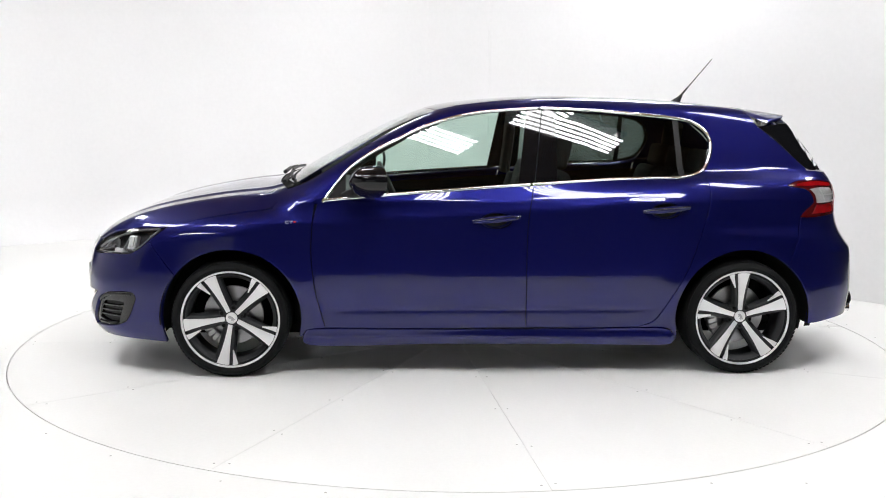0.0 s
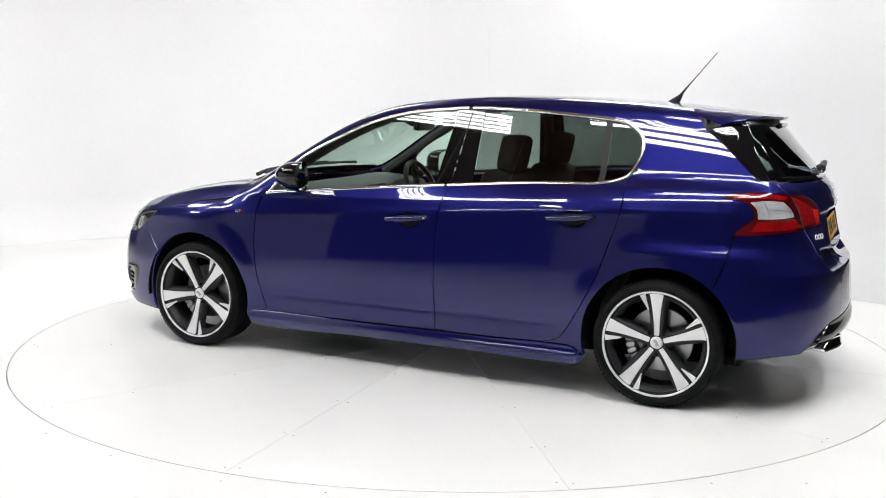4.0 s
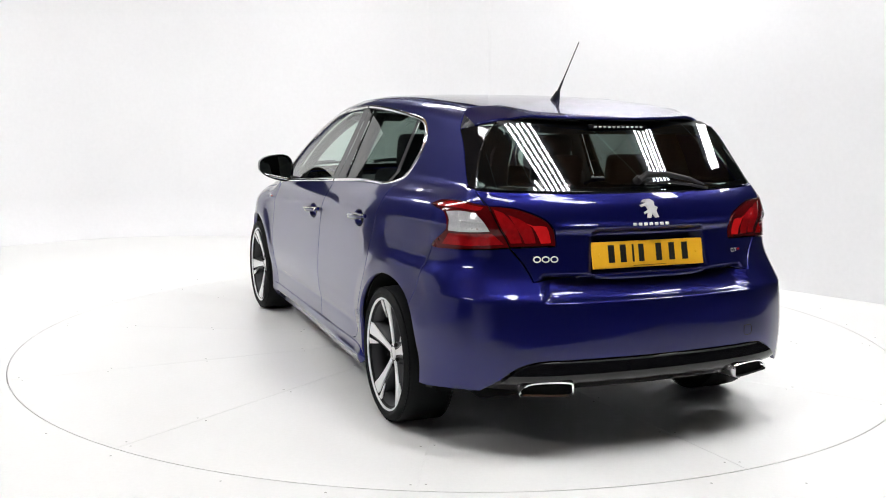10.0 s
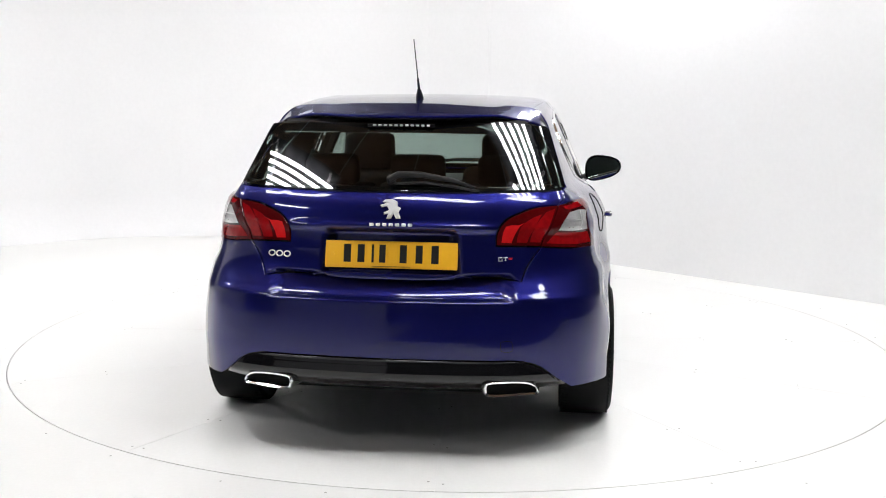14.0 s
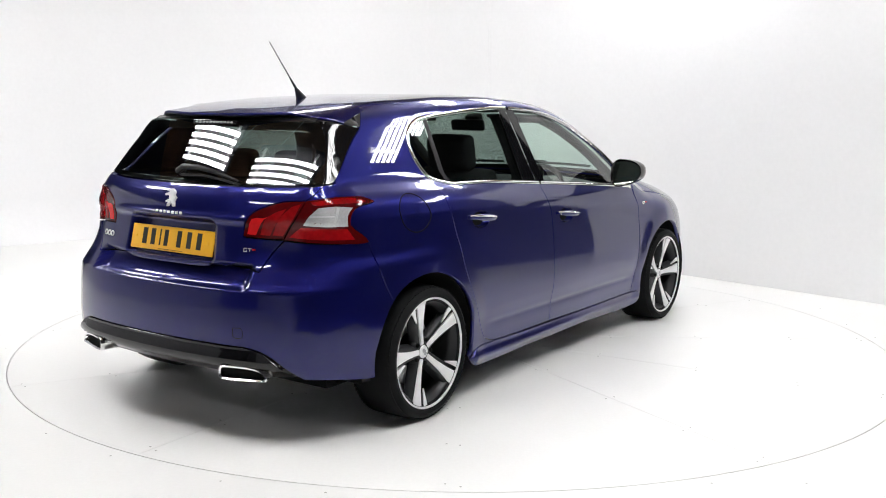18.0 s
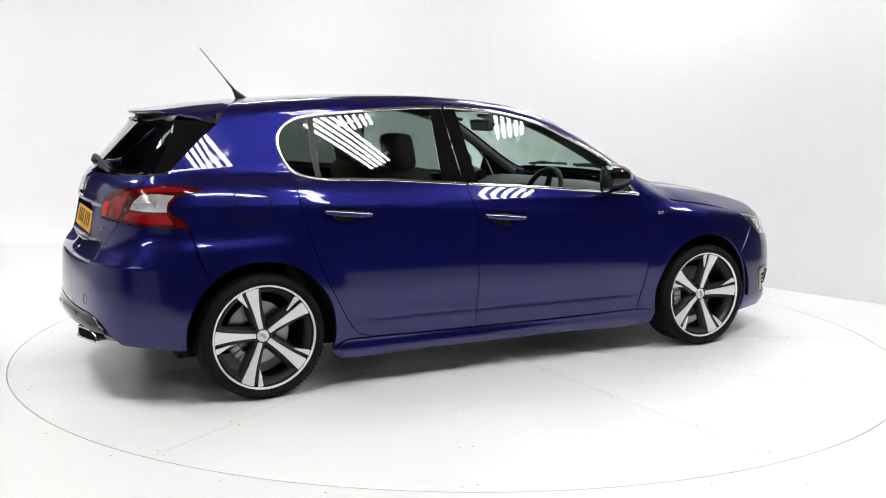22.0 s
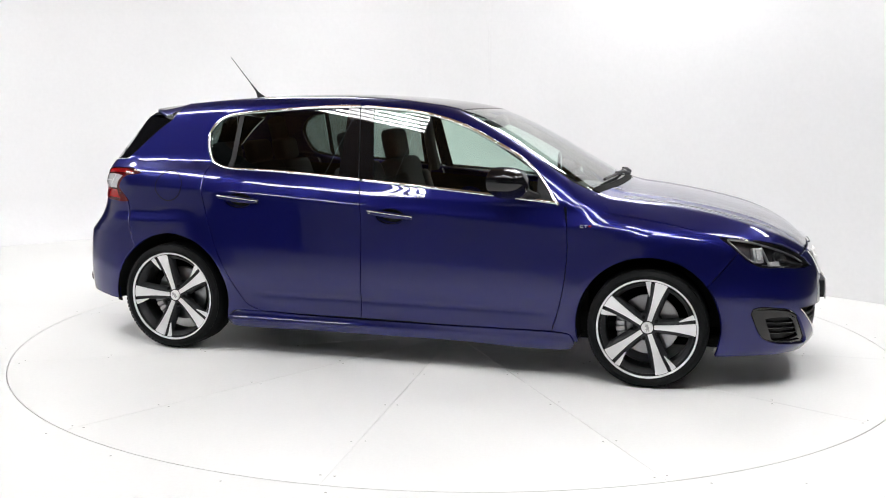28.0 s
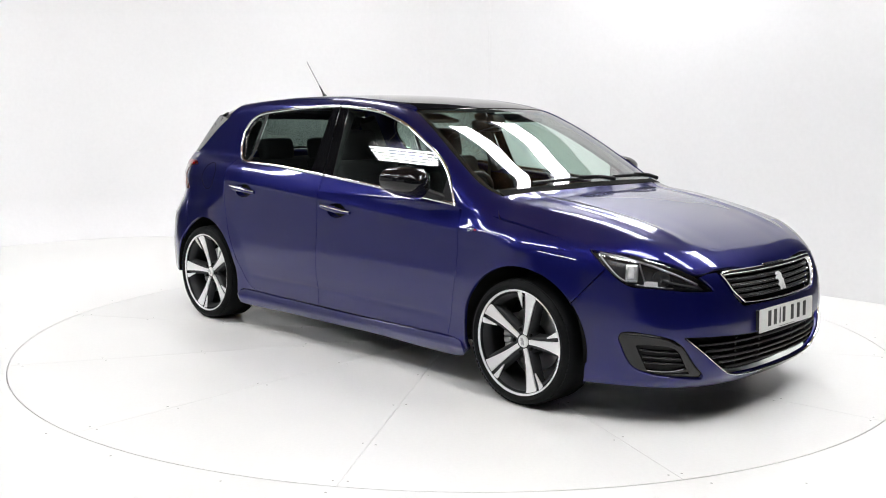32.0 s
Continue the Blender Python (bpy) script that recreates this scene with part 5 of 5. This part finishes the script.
for i, (lx, ly, lz) in enumerate(base):
    cx = -0.022 * i / 3
    rings.append([bm.verts.new((am[0] + cx + (lx if math.cos(a) > 0 else 0.022) * math.cos(a) * 0.9, am[1] + ly * math.sin(a), am[2] - 0.004 + lz)) for a in [2 * math.pi * k / 18 for k in range(18)]])
for a, b in zip(rings, rings[1:]):
    for k in range(18):
        bm.faces.new((a[k], a[(k + 1) % 18], b[(k + 1) % 18], b[k]))
bm.faces.new(rings[-1])
aerial = part("aerial", bm, BLACK_PLASTIC, roof, "black roof aerial leaning backwards", angle=60)
foot = Vector((am[0] - 0.020, 0, am[2] + 0.03))
tip = Vector((-1.376, 0, 1.654))
part("aerial_rod", tube([foot + (tip - foot) * t for t in (0.0, 0.12, 0.25, 0.28, 1.0)], [0.006, 0.006, 0.0045, 0.0028, 0.0022], 8), BLACK_PLASTIC, aerial)
# exhaust trims
for sgn in (-1, 1):
    loop_e = outline([(0.105, 0.014), (0.098, 0.020), (-0.060, 0.020), (-0.088, 0.010), (-0.105, -0.010), (-0.100, -0.019)], [(-0.100, -0.019), (0.098, -0.019), (0.105, -0.012), (0.105, 0.014)], gap=0.012)
    m = Matrix.Translation((-2.026, sgn * 0.475, 0.297)) @ pose(0, 0, 0, 90, 0, -90) @ pose(0, 0, 0, 0, -16 * sgn, 0)
    if sgn < 0:
        loop_e = [(-x, y) for x, y in loop_e]
    rings = [[m @ Vector((x * k, 1.22 * y * (1 - (1 - k) * 4.2), d)) for x, y in loop_e] for k, d in ((1.0, -0.09), (1.03, 0.0), (1.035, 0.018), (1.0, 0.024), (0.940, 0.020), (0.930, -0.06))]
    bm = bmesh.new()
    rv = [[bm.verts.new(p) for p in r] for r in rings]
    for a, b in zip(rv, rv[1:]):
        for k in range(len(a)):
            bm.faces.new((a[k], a[(k + 1) % len(a)], b[(k + 1) % len(a)], b[k]))
    ex = part("exhaust_trim", bm, CHROME, rear_bumper, "bright exhaust trim", angle=50)
    # flat black face across the mouth, in place of the shade inside
    bm = bmesh.new()
    bm.faces.new([bm.verts.new(m @ Vector((x * 0.97, y * 1.10, 0.002))) for x, y in loop_e])
    part("exhaust_dark", bm, LINER, ex)
# filler flap on the right side, parking sensors, tow cover
ring_c = [(-1.345 + 0.088 * math.cos(a), 0.912 + 0.082 * math.sin(a)) for a in np.linspace(0, 2 * math.pi, 37)]
pf = on_skin(ring_c, ring_rays)
bm = tube([Vector((p[0], -p[1] - 0.0004, p[2])) for p in pf], 0.0024, 6)
part("filler_flap_joint", bm, LINER, quarters[1], "thin round joint of the filler flap")
tow = [(-2.135, 0.480), (-2.100, 0.480), (-2.098, 0.444), (-2.133, 0.444), (-2.135, 0.480)]
pt = on_skin(spline(tow, 0.01), ring_rays)
part("tow_cover_joint", tube([Vector((p[0], -p[1], p[2])) for p in pt], 0.0013, 5), LINER, rear_bumper)

# ---- door handles ----
def handle(x0, x1, z0, z1, owner, side):
    m = seat_on(((x0 + x1) / 2, (z0 + z1) / 2), ring_rays, 0.0, side)
    fwd = -1 if side > 0 else 1      # which way is ahead in the pose's x
    L = abs(x1 - x0)
    tilt = math.atan2(z0 - z1, L) * fwd
    m = m @ Matrix.Rotation(tilt, 4, "Z")
    # hollow cup
    bm = bmesh.new()
    rings = [[bm.verts.new(m @ Vector((0.081 * k * math.cos(a), -0.003 + 0.042 * k * math.sin(a), d))) for a in np.linspace(0, 2 * math.pi, 25)[:-1]] for k, d in ((1.0, -0.003), (0.97, -0.012), (0.88, -0.026), (0.68, -0.038), (0.36, -0.044))]
    for a, b in zip(rings, rings[1:]):
        for k in range(24):
            bm.faces.new((a[k], a[(k + 1) % 24], b[(k + 1) % 24], b[k]))
    bm.faces.new(rings[-1])
    part("handle_cup", bm, PAINT, owner, "recessed cup behind the handle", angle=50)
    pts = [(-L / 2, 0, 0.008), (-L / 2 + 0.02, 0, 0.020), (0, 0, 0.027), (L / 2 - 0.03, 0, 0.020), (L / 2, 0, 0.006)]
    bm = bmesh.new()
    rings = []
    for i, (x, y, z) in enumerate(spline(pts, 0.014)):
        t = (x + L / 2) / L
        hh = 0.016 * (0.55 + 0.45 * math.sin(math.pi * min(max(t, 0.0), 1.0)))
        rings.append([bm.verts.new(m @ Vector((x, y + hh * math.cos(a), z + 0.009 * math.sin(a)))) for a in np.linspace(0, 2 * math.pi, 13)[:-1]])
    for a, b in zip(rings, rings[1:]):
        for k in range(12):
            bm.faces.new((a[k], a[(k + 1) % 12], b[(k + 1) % 12], b[k]))
    bm.faces.new(rings[0])
    bm.faces.new(rings[-1])
    h = part("door_handle", bm, PAINT, owner, "blue handle with a bright edge", angle=60)
    part("handle_strip", tube([m @ Vector((x, y + 0.006, z + 0.0085)) for x, y, z in spline(pts, 0.02)], 0.0035, 6), CHROME, h, "bright strip")
    if owner in front_doors:
        part("lock", lathe([(0.001, 0.003), (0.008, 0.002), (0.009, 0.0)], m @ pose(-fwd * (L / 2 - 0.018), 0, 0.024), 14), CHROME, h)


for i, sd in enumerate((1, -1)):
    handle(0.096, -0.147, 0.792, 0.815, front_doors[i], sd)
    handle(-0.773, -1.010, 0.845, 0.868, rear_doors[i], sd)

# ---- door mirrors ----
def door_mirror(sgn):
    bm = bmesh.new()
    n, rings = 20, []
    for t in np.linspace(0, 1, 11):
        # from the flat glass side (back) to the rounded front
        x = 0.560 + 0.155 * t
        k = math.sqrt(max(1 - (max(t - 0.15, 0) / 0.85) ** 2.3, 0.0)) if t < 1 else 0.02
        ring = []
        for i in range(n):
            a = 2 * math.pi * i / n
            c, s = math.cos(a), math.sin(a)
            y = 0.925 + k * 0.110 * abs(c) ** 0.75 * (1 if c > 0 else -1)
            z = 0.992 + k * (0.080 if s > 0 else 0.072) * abs(s) ** 0.75 * (1 if s > 0 else -1) * (1 - 2.4 * (y - 0.925)) + 0.012 * (y - 0.925) / 0.1
            ring.append(bm.verts.new((x - 0.30 * (y - 0.925) * (1 - 0.3 * t), sgn * y, z)))
        rings.append(ring)
    for a, b in zip(rings, rings[1:]):
        for i in range(n):
            bm.faces.new((a[i], a[(i + 1) % n], b[(i + 1) % n], b[i]))
    bm.faces.new(rings[-1])
    inner = [bm.verts.new((v.co.x + 0.012, sgn * (0.925 + (sgn * v.co.y - 0.925) * 0.90), 0.992 + (v.co.z - 0.992) * 0.88)) for v in rings[0]]
    for i in range(n):
        bm.faces.new((rings[0][i], rings[0][(i + 1) % n], inner[(i + 1) % n], inner[i]))
    shell = part("door_mirror", bm, BLACK_GLOSS, front_doors[0] if sgn > 0 else front_doors[1], "gloss black door mirror", angle=50)
    bm = bmesh.new()
    pts = []
    for i in range(n):
        a = 2 * math.pi * i / n
        c, s = math.cos(a), math.sin(a)
        y = 0.925 + 0.099 * abs(c) ** 0.75 * (1 if c > 0 else -1)
        z = 0.992 + 0.068 * abs(s) ** 0.75 * (1 if s > 0 else -1) * (1 - 2.4 * (y - 0.925)) + 0.012 * (y - 0.925) / 0.1
        pts.append(bm.verts.new((0.571 - 0.30 * (y - 0.925), sgn * y, z)))
    bm.faces.new(pts)
    part("mirror_glass", bm, SILVER_GLASS, shell, "mirror glass", smooth=False)
    bm = bmesh.new()
    rr = []
    for t in np.linspace(0, 1, 5):
        p = Vector((0.735 - 0.07 * t, sgn * (0.775 + 0.10 * t), 0.905 + 0.045 * t))
        rr.append([bm.verts.new(p + Vector((0.050 * (1 - 0.25 * t) * math.cos(a), 0, 0.024 * math.sin(a)))) for a in np.linspace(0, 2 * math.pi, 13)[:-1]])
    for a, b in zip(rr, rr[1:]):
        for k in range(12):
            bm.faces.new((a[k], a[(k + 1) % 12], b[(k + 1) % 12], b[k]))
    bm.faces.new(rr[0])
    bm.faces.new(rr[-1])
    part("mirror_arm", bm, BLACK_PLASTIC, shell, "black mirror foot", angle=50)


SILVER_GLASS = material("mirror_silver", (0.88, 0.90, 0.89), 0.01, 1.0)
door_mirror(1)
door_mirror(-1)

# ---- front wipers and cowl ----
patch("cowl", outline([(1.113, 0.0), (1.103, 0.28), (1.075, 0.52), (1.038, 0.68)], [(1.038, 0.68), (1.005, 0.675), (1.040, 0.50), (1.068, 0.28), (1.078, 0.0)], [(1.078, 0.0), (1.113, 0.0)]), top_rays, LINER, car, "black cowl panel at the foot of the windscreen", h=0.04, lift=0.002, rim=0.01, sides="joined", inset=0.0)
for y0, y1, k in ((-0.46, 0.12, 0.0), (0.20, 0.60, 0.01)):
    run = on_skin([(1.045 - 0.12 * abs(y0 + (y1 - y0) * t) ** 2, y0 + (y1 - y0) * t) for t in np.linspace(0, 1, 8)], top_rays)
    wp = part("wiper", tube([Vector(p) + Vector((0.012, 0, 0.010)) for p in run], 0.008, 8), BLACK_PLASTIC, car, "black windscreen wiper resting low")
    part("wiper_arm", tube([Vector(run[4]) + Vector((0.01, 0, 0.020)), Vector(run[-2]) + Vector((0.035, 0, 0.016)), Vector(run[-1]) + Vector((0.055, 0.02, 0.0))], [0.006, 0.009, 0.012], 8), BLACK_PLASTIC, wp)

# ---- wheels ----
HUB = 0.297


def build_wheel():
    """A wheel with its outer face towards local z, centred on the hub."""
    R, r = 0.297, 0.2475
    bm = lathe([(r + 0.000, 0.012), (r + 0.004, 0.017), (r + 0.018, 0.021), (R - 0.026, 0.018), (R - 0.010, 0.006), (R - 0.003, -0.010), (R, -0.05), (R, -0.15), (R - 0.004, -0.19), (R - 0.025, -0.205), (r - 0.006, -0.20), (r - 0.02, -0.18), (r - 0.02, 0.0)], n=72, closed=True)
    wheel = new("wheel")
    wheel.parent = car
    tagged(wheel, "two-tone alloy wheel with five machined spokes")
    tyre = part("tyre", bm, RUBBER, wheel, "black low-profile tyre", angle=40)
    bm = bmesh.new()
    for k in range(84):
        a = 2 * math.pi * k / 84
        for zz, tw in ((-0.012, 14), (-0.060, -18), (-0.120, 18), (-0.178, -14)):
            bar(bm, (0.0026, 0.0165, 0.040), Matrix.Rotation(a, 4, "Z") @ pose(R - 0.0022 - (0.0085 if zz > -0.02 else 0), 0, zz, tw, 14 if zz > -0.02 else 0, 0))
    tagged(part("tread", bm, RUBBER, tyre, smooth=False), kind="stuff")
    part("rim_barrel", lathe([(r - 0.004, 0.008), (r - 0.022, -0.004), (r - 0.026, -0.05), (r - 0.04, -0.15), (r - 0.02, -0.185)], n=60), DARK_ALLOY, wheel, "dark grey rim barrel")
    part("rim_lip", lathe([(r - 0.0105, 0.002), (r - 0.0100, 0.0095), (r - 0.003, 0.0130), (r + 0.001, 0.0110), (r + 0.001, 0.004)], n=90), MACHINED, wheel, "bright machined rim lip")
    # pocket floors: dark shelf inside the lip
    part("rim_shelf", lathe([(r - 0.014, 0.004), (r - 0.030, -0.014), (r - 0.040, -0.030), (r - 0.042, -0.045)], n=60), DARK_ALLOY, wheel, "dark grey inner shelf")
    disc_m = pose(0, 0, -0.115)
    part("brake_disc", lathe([(0.07, 0.010), (0.075, 0.004), (0.150, 0.004), (0.152, -0.010), (0.07, -0.012)], disc_m, 48), STEEL, wheel, "worn steel brake disc")
    part("brake_hat", lathe([(0.001, 0.045), (0.065, 0.045), (0.072, 0.035), (0.075, 0.004)], disc_m, 32), DARK_ALLOY, wheel)
    bm = bmesh.new()
    for k in range(7):
        a = radians(138 + 12 * k)
        bar(bm, (0.050, 0.030, 0.060), Matrix.Rotation(a, 4, "Z") @ pose(0.135, 0, -0.100), 0.006, 1)
    part("brake_caliper", bm, STEEL, wheel, "grey brake caliper", angle=40)
    dish_z = lambda q: -0.030 + 0.036 * (q / r) ** 1.6
    spoke_side = []
    for k in range(5):
        m = Matrix.Rotation(2 * math.pi * k / 5, 4, "Z")
        # dark spoke body
        bm = bmesh.new()
        rows = []
        for q in np.linspace(0.030, r - 0.012, 9):
            w = 0.022 + 0.018 * ((q - 0.03) / 0.2) ** 1.2
            z = dish_z(q) - 0.004
            rows.append([bm.verts.new(m @ Vector((q, yy, zz))) for yy, zz in ((-w - 0.014, z - 0.040), (-w - 0.004, z - 0.007), (-w * 0.8, z), (w * 0.8, z), (w + 0.004, z - 0.007), (w + 0.014, z - 0.040))])
        for a, b in zip(rows, rows[1:]):
            for j in range(5):
                bm.faces.new((a[j], b[j], b[j + 1], a[j + 1]))
        part("spoke", bm, DARK_ALLOY, wheel, "dark grey spoke body", angle=50)
        # bright machined face
        bm = bmesh.new()
        rows = []
        for i, q in enumerate(np.linspace(0.034, r - 0.006, 12)):
            t = (q - 0.034) / (r - 0.04)
            w0, w1 = -(0.0120 + 0.025 * t ** 1.9), 0.0120 + 0.019 * t ** 1.9
            if t > 0.93:
                w0, w1 = w0 - 0.005, w1 + 0.004
            z = dish_z(q) + 0.0015
            rows.append([bm.verts.new(m @ Vector((q, yy, zz))) for yy, zz in ((w0, z - 0.006), (w0 + 0.0012, z), (w1 - 0.0012, z), (w1, z - 0.006))])
        for a, b in zip(rows, rows[1:]):
            for j in range(3):
                bm.faces.new((a[j], b[j], b[j + 1], a[j + 1]))
        bm.faces.new(rows[-1])
        part("spoke_face", bm, MACHINED, wheel, "bright machined spoke face", angle=40)
        # thin sliver beside the outer end
        bm = bmesh.new()
        plate_shape(bm, [(r - 0.007, 0.0475), (r - 0.013, 0.078), (r - 0.040, 0.064), (r - 0.090, 0.037), (r - 0.086, 0.0335), (r - 0.030, 0.0455)], 0.005, m @ pose(0, 0, -0.0445) @ pose(0, 0, 0, 0, -11, 0), 0.001)
        part("spoke_sliver", bm, MACHINED, wheel, "thin bright sliver beside the spoke")
        bm = lathe([(0.001, -0.010), (0.0055, -0.010), (0.0085, -0.013), (0.0085, -0.045)], Matrix.Rotation(2 * math.pi * (k + 0.5) / 5, 4, "Z") @ pose(0.054, 0, -0.012), 12)
        part("wheel_bolt", bm, LINER, wheel)
    part("hub", lathe([(0.001, -0.030), (0.040, -0.030), (0.062, -0.034), (0.070, -0.045), (0.074, -0.070)], n=40), DARK_ALLOY, wheel, "dark grey hub")
    cap = part("centre_cap", lathe([(0.001, -0.021), (0.020, -0.0215), (0.0265, -0.024), (0.029, -0.028), (0.030, -0.036)], n=32), MACHINED, wheel, "silver centre cap")
    part("cap_emblem", plate_shape(bmesh.new(), [(x * 0.42, y * 0.42) for x, y in EMBLEM], 0.0015, pose(0, 0, -0.0213)), STEEL, cap)
    return wheel


first = build_wheel()
# local z outwards, x to the viewer's right, y up; the last turn sets where the spokes stand
spots = [(pose(WHEEL_X, 0.872, HUB, 90, 0, 180), 44), (pose(-WHEEL_X, 0.872, HUB, 90, 0, 180), 19), (pose(WHEEL_X, -0.872, HUB, 90, 0, 0), 3), (pose(-WHEEL_X, -0.872, HUB, 90, 0, 0), 33)]
for k, (m, a) in enumerate(spots):
    m = m @ pose(0, 0, 0, 0, 0, a)
    if k == 0:
        first.matrix_basis = m
    else:
        copy_thing(first, m)


# ---- cabin ----
def cushion(name, size, m, mat, parent, label="", bevel=0.05):
    bm = bmesh.new()
    bar(bm, size, m, min(bevel, min(size) * 0.45), 4)
    return part(name, bm, mat, parent, label, angle=60)


def front_seat(y):
    s = cushion("front_seat", (0.52, 0.50, 0.16), pose(0.02, y, 0.43, 0, -8, 0), CLOTH, car, "dark cloth front seat", 0.06)
    back = cushion("backrest", (0.15, 0.48, 0.62), pose(-0.30, y, 0.74, 0, -18, 0), CLOTH, s, "", 0.06)
    for dy in (-0.21, 0.21):
        cushion("bolster", (0.17, 0.09, 0.50), pose(-0.265, y + dy, 0.70, 0, -18, 0), CLOTH, s, "", 0.04)
    cushion("headrest", (0.10, 0.27, 0.19), pose(-0.415, y, 1.125, 0, -12, 0), CLOTH, s, "padded headrest", 0.045)
    for dy in (-0.06, 0.06):
        part("headrest_post", tube([(-0.385, y + dy, 1.0), (-0.405, y + dy, 1.06)], 0.007, 8), STEEL, s)


front_seat(0.37)
front_seat(-0.37)
bench = cushion("rear_seat", (0.48, 1.22, 0.16), pose(-0.80, 0, 0.45, 0, -6, 0), CLOTH, car, "dark cloth rear bench", 0.06)
for y in (-0.40, 0.0, 0.40):
    cushion("backrest", (0.15, 0.40, 0.58), pose(-1.08, y, 0.73, 0, -20, 0), CLOTH, bench, "", 0.06)
    cushion("headrest", (0.09, 0.25, 0.14), pose(-1.20, y, 1.075, 0, -12, 0), CLOTH, bench, "padded headrest", 0.04)
part("parcel_shelf", bar(bmesh.new(), (0.50, 1.16, 0.02), pose(-1.48, 0, 0.985), 0.006), CLOTH, car, "dark parcel shelf")
# dashboard
bm = bmesh.new()
rows = []
for y in np.linspace(-0.70, 0.70, 15):
    hump = 0.035 * math.exp(-((y + 0.37) / 0.16) ** 2)
    prof = [(1.00, 0.60), (1.00, 0.905), (0.86, 0.925 + 0.4 * hump), (0.72, 0.905 + hump), (0.64, 0.870 + hump), (0.62, 0.80), (0.66, 0.62), (0.70, 0.55)]
    rows.append([bm.verts.new((x - 0.08 * (abs(y) / 0.7) ** 2 * (x > 0.8), y, z - 0.02 * (abs(y) / 0.7) ** 3)) for x, z in prof])
for a, b in zip(rows, rows[1:]):
    for k in range(len(a) - 1):
        bm.faces.new((a[k], a[k + 1], b[k + 1], b[k]))
bm.faces.new(rows[0])
bm.faces.new(rows[-1][::-1])
dash = part("dashboard", bm, DASH, car, "dark grey dashboard", angle=50)
for y in (-0.64, 0.64):
    part("air_vent", bar(bmesh.new(), (0.02, 0.09, 0.05), pose(0.628, y, 0.835, 0, 10, 0), 0.01), BLACK_GLOSS, dash)
part("centre_screen", bar(bmesh.new(), (0.015, 0.21, 0.12), pose(0.612, 0.0, 0.835, 0, 12, 0), 0.008), BLACK_GLOSS, dash)
part("centre_console", bar(bmesh.new(), (0.95, 0.22, 0.22), pose(0.25, 0, 0.42), 0.04), CLOTH, car, "dark centre console")
wm2 = pose(0.50, -0.37, 0.86, 0, -65, 0)
ringp = [wm2 @ Vector((0.165 * math.cos(a), 0.175 * math.sin(a), 0)) for a in np.linspace(0, 2 * math.pi, 33)]
sw = part("steering_wheel", tube(ringp, 0.016, 10), BLACK_PLASTIC, car, "black steering wheel")
for a in (0, 180, 270):
    part("wheel_spoke", tube([wm2 @ Vector((0.03 * math.cos(radians(a + 90)), 0.03 * math.sin(radians(a + 90)), -0.02)), wm2 @ Vector((0.165 * math.cos(radians(a + 90)), 0.175 * math.sin(radians(a + 90)), 0))], [0.022, 0.014], 8), BLACK_PLASTIC, sw)
part("wheel_boss", lathe([(0.001, 0.02), (0.05, 0.015), (0.065, -0.01), (0.05, -0.05)], wm2, 24), BLACK_PLASTIC, sw)
im = bmesh.new()
bar(im, (0.035, 0.23, 0.065), pose(0.30, 0, 1.255, 0, -15, 0), 0.014, 3)
bar(im, (0.06, 0.10, 0.07), pose(0.37, 0, 1.285, 0, -25, 0), 0.015, 2)
part("inside_mirror", im, BLACK_PLASTIC, car, "black inside mirror with a sensor housing")
for y in (0.40, -0.40):
    part("sun_visor", bar(bmesh.new(), (0.16, 0.34, 0.02), pose(0.22, y, 1.30, 0, 12, 0), 0.008), HEADLINER, car)
for sgn in (1, -1):
    # inner faces of the roof pillars
    pa = on_skin(spline([(0.95, 0.70), (0.67, 0.661), (0.45, 0.601), (0.28, 0.55)], 0.08), top_rays)
    part("pillar_trim", tube([Vector((p[0] - 0.02, sgn * (p[1] - 0.03), p[2] - 0.045)) for p in pa], 0.028, 8), HEADLINER, car)
    part("pillar_trim", tube([(-0.25, sgn * 0.715, 0.95), (-0.265, sgn * 0.635, 1.15), (-0.27, sgn * 0.555, 1.32)], 0.036, 8), HEADLINER, car)
    part("pillar_trim", tube([(-1.30, sgn * 0.63, 0.98), (-1.31, sgn * 0.565, 1.12), (-1.31, sgn * 0.49, 1.26)], 0.06, 10), HEADLINER, car)
    part("seat_belt", tube([(-0.25, sgn * 0.665, 1.20), (-0.27, sgn * 0.665, 0.98), (-0.28, sgn * 0.64, 0.60)], 0.012, 6), CLOTH, car)


def motions():
    """The turntable turns evenly and carries the car round with it."""
    def stand(t):
        return pose(0, 0, 0, 0, 0, 184.279 - 7.1281 * t)
    times = [float(t) for t in range(33)]
    walk(turntable, [(t, stand(t)) for t in times])
    walk(car, [(t, stand(t) @ pose(-0.1114, 0.0504, 0.0)) for t in times])


motions()
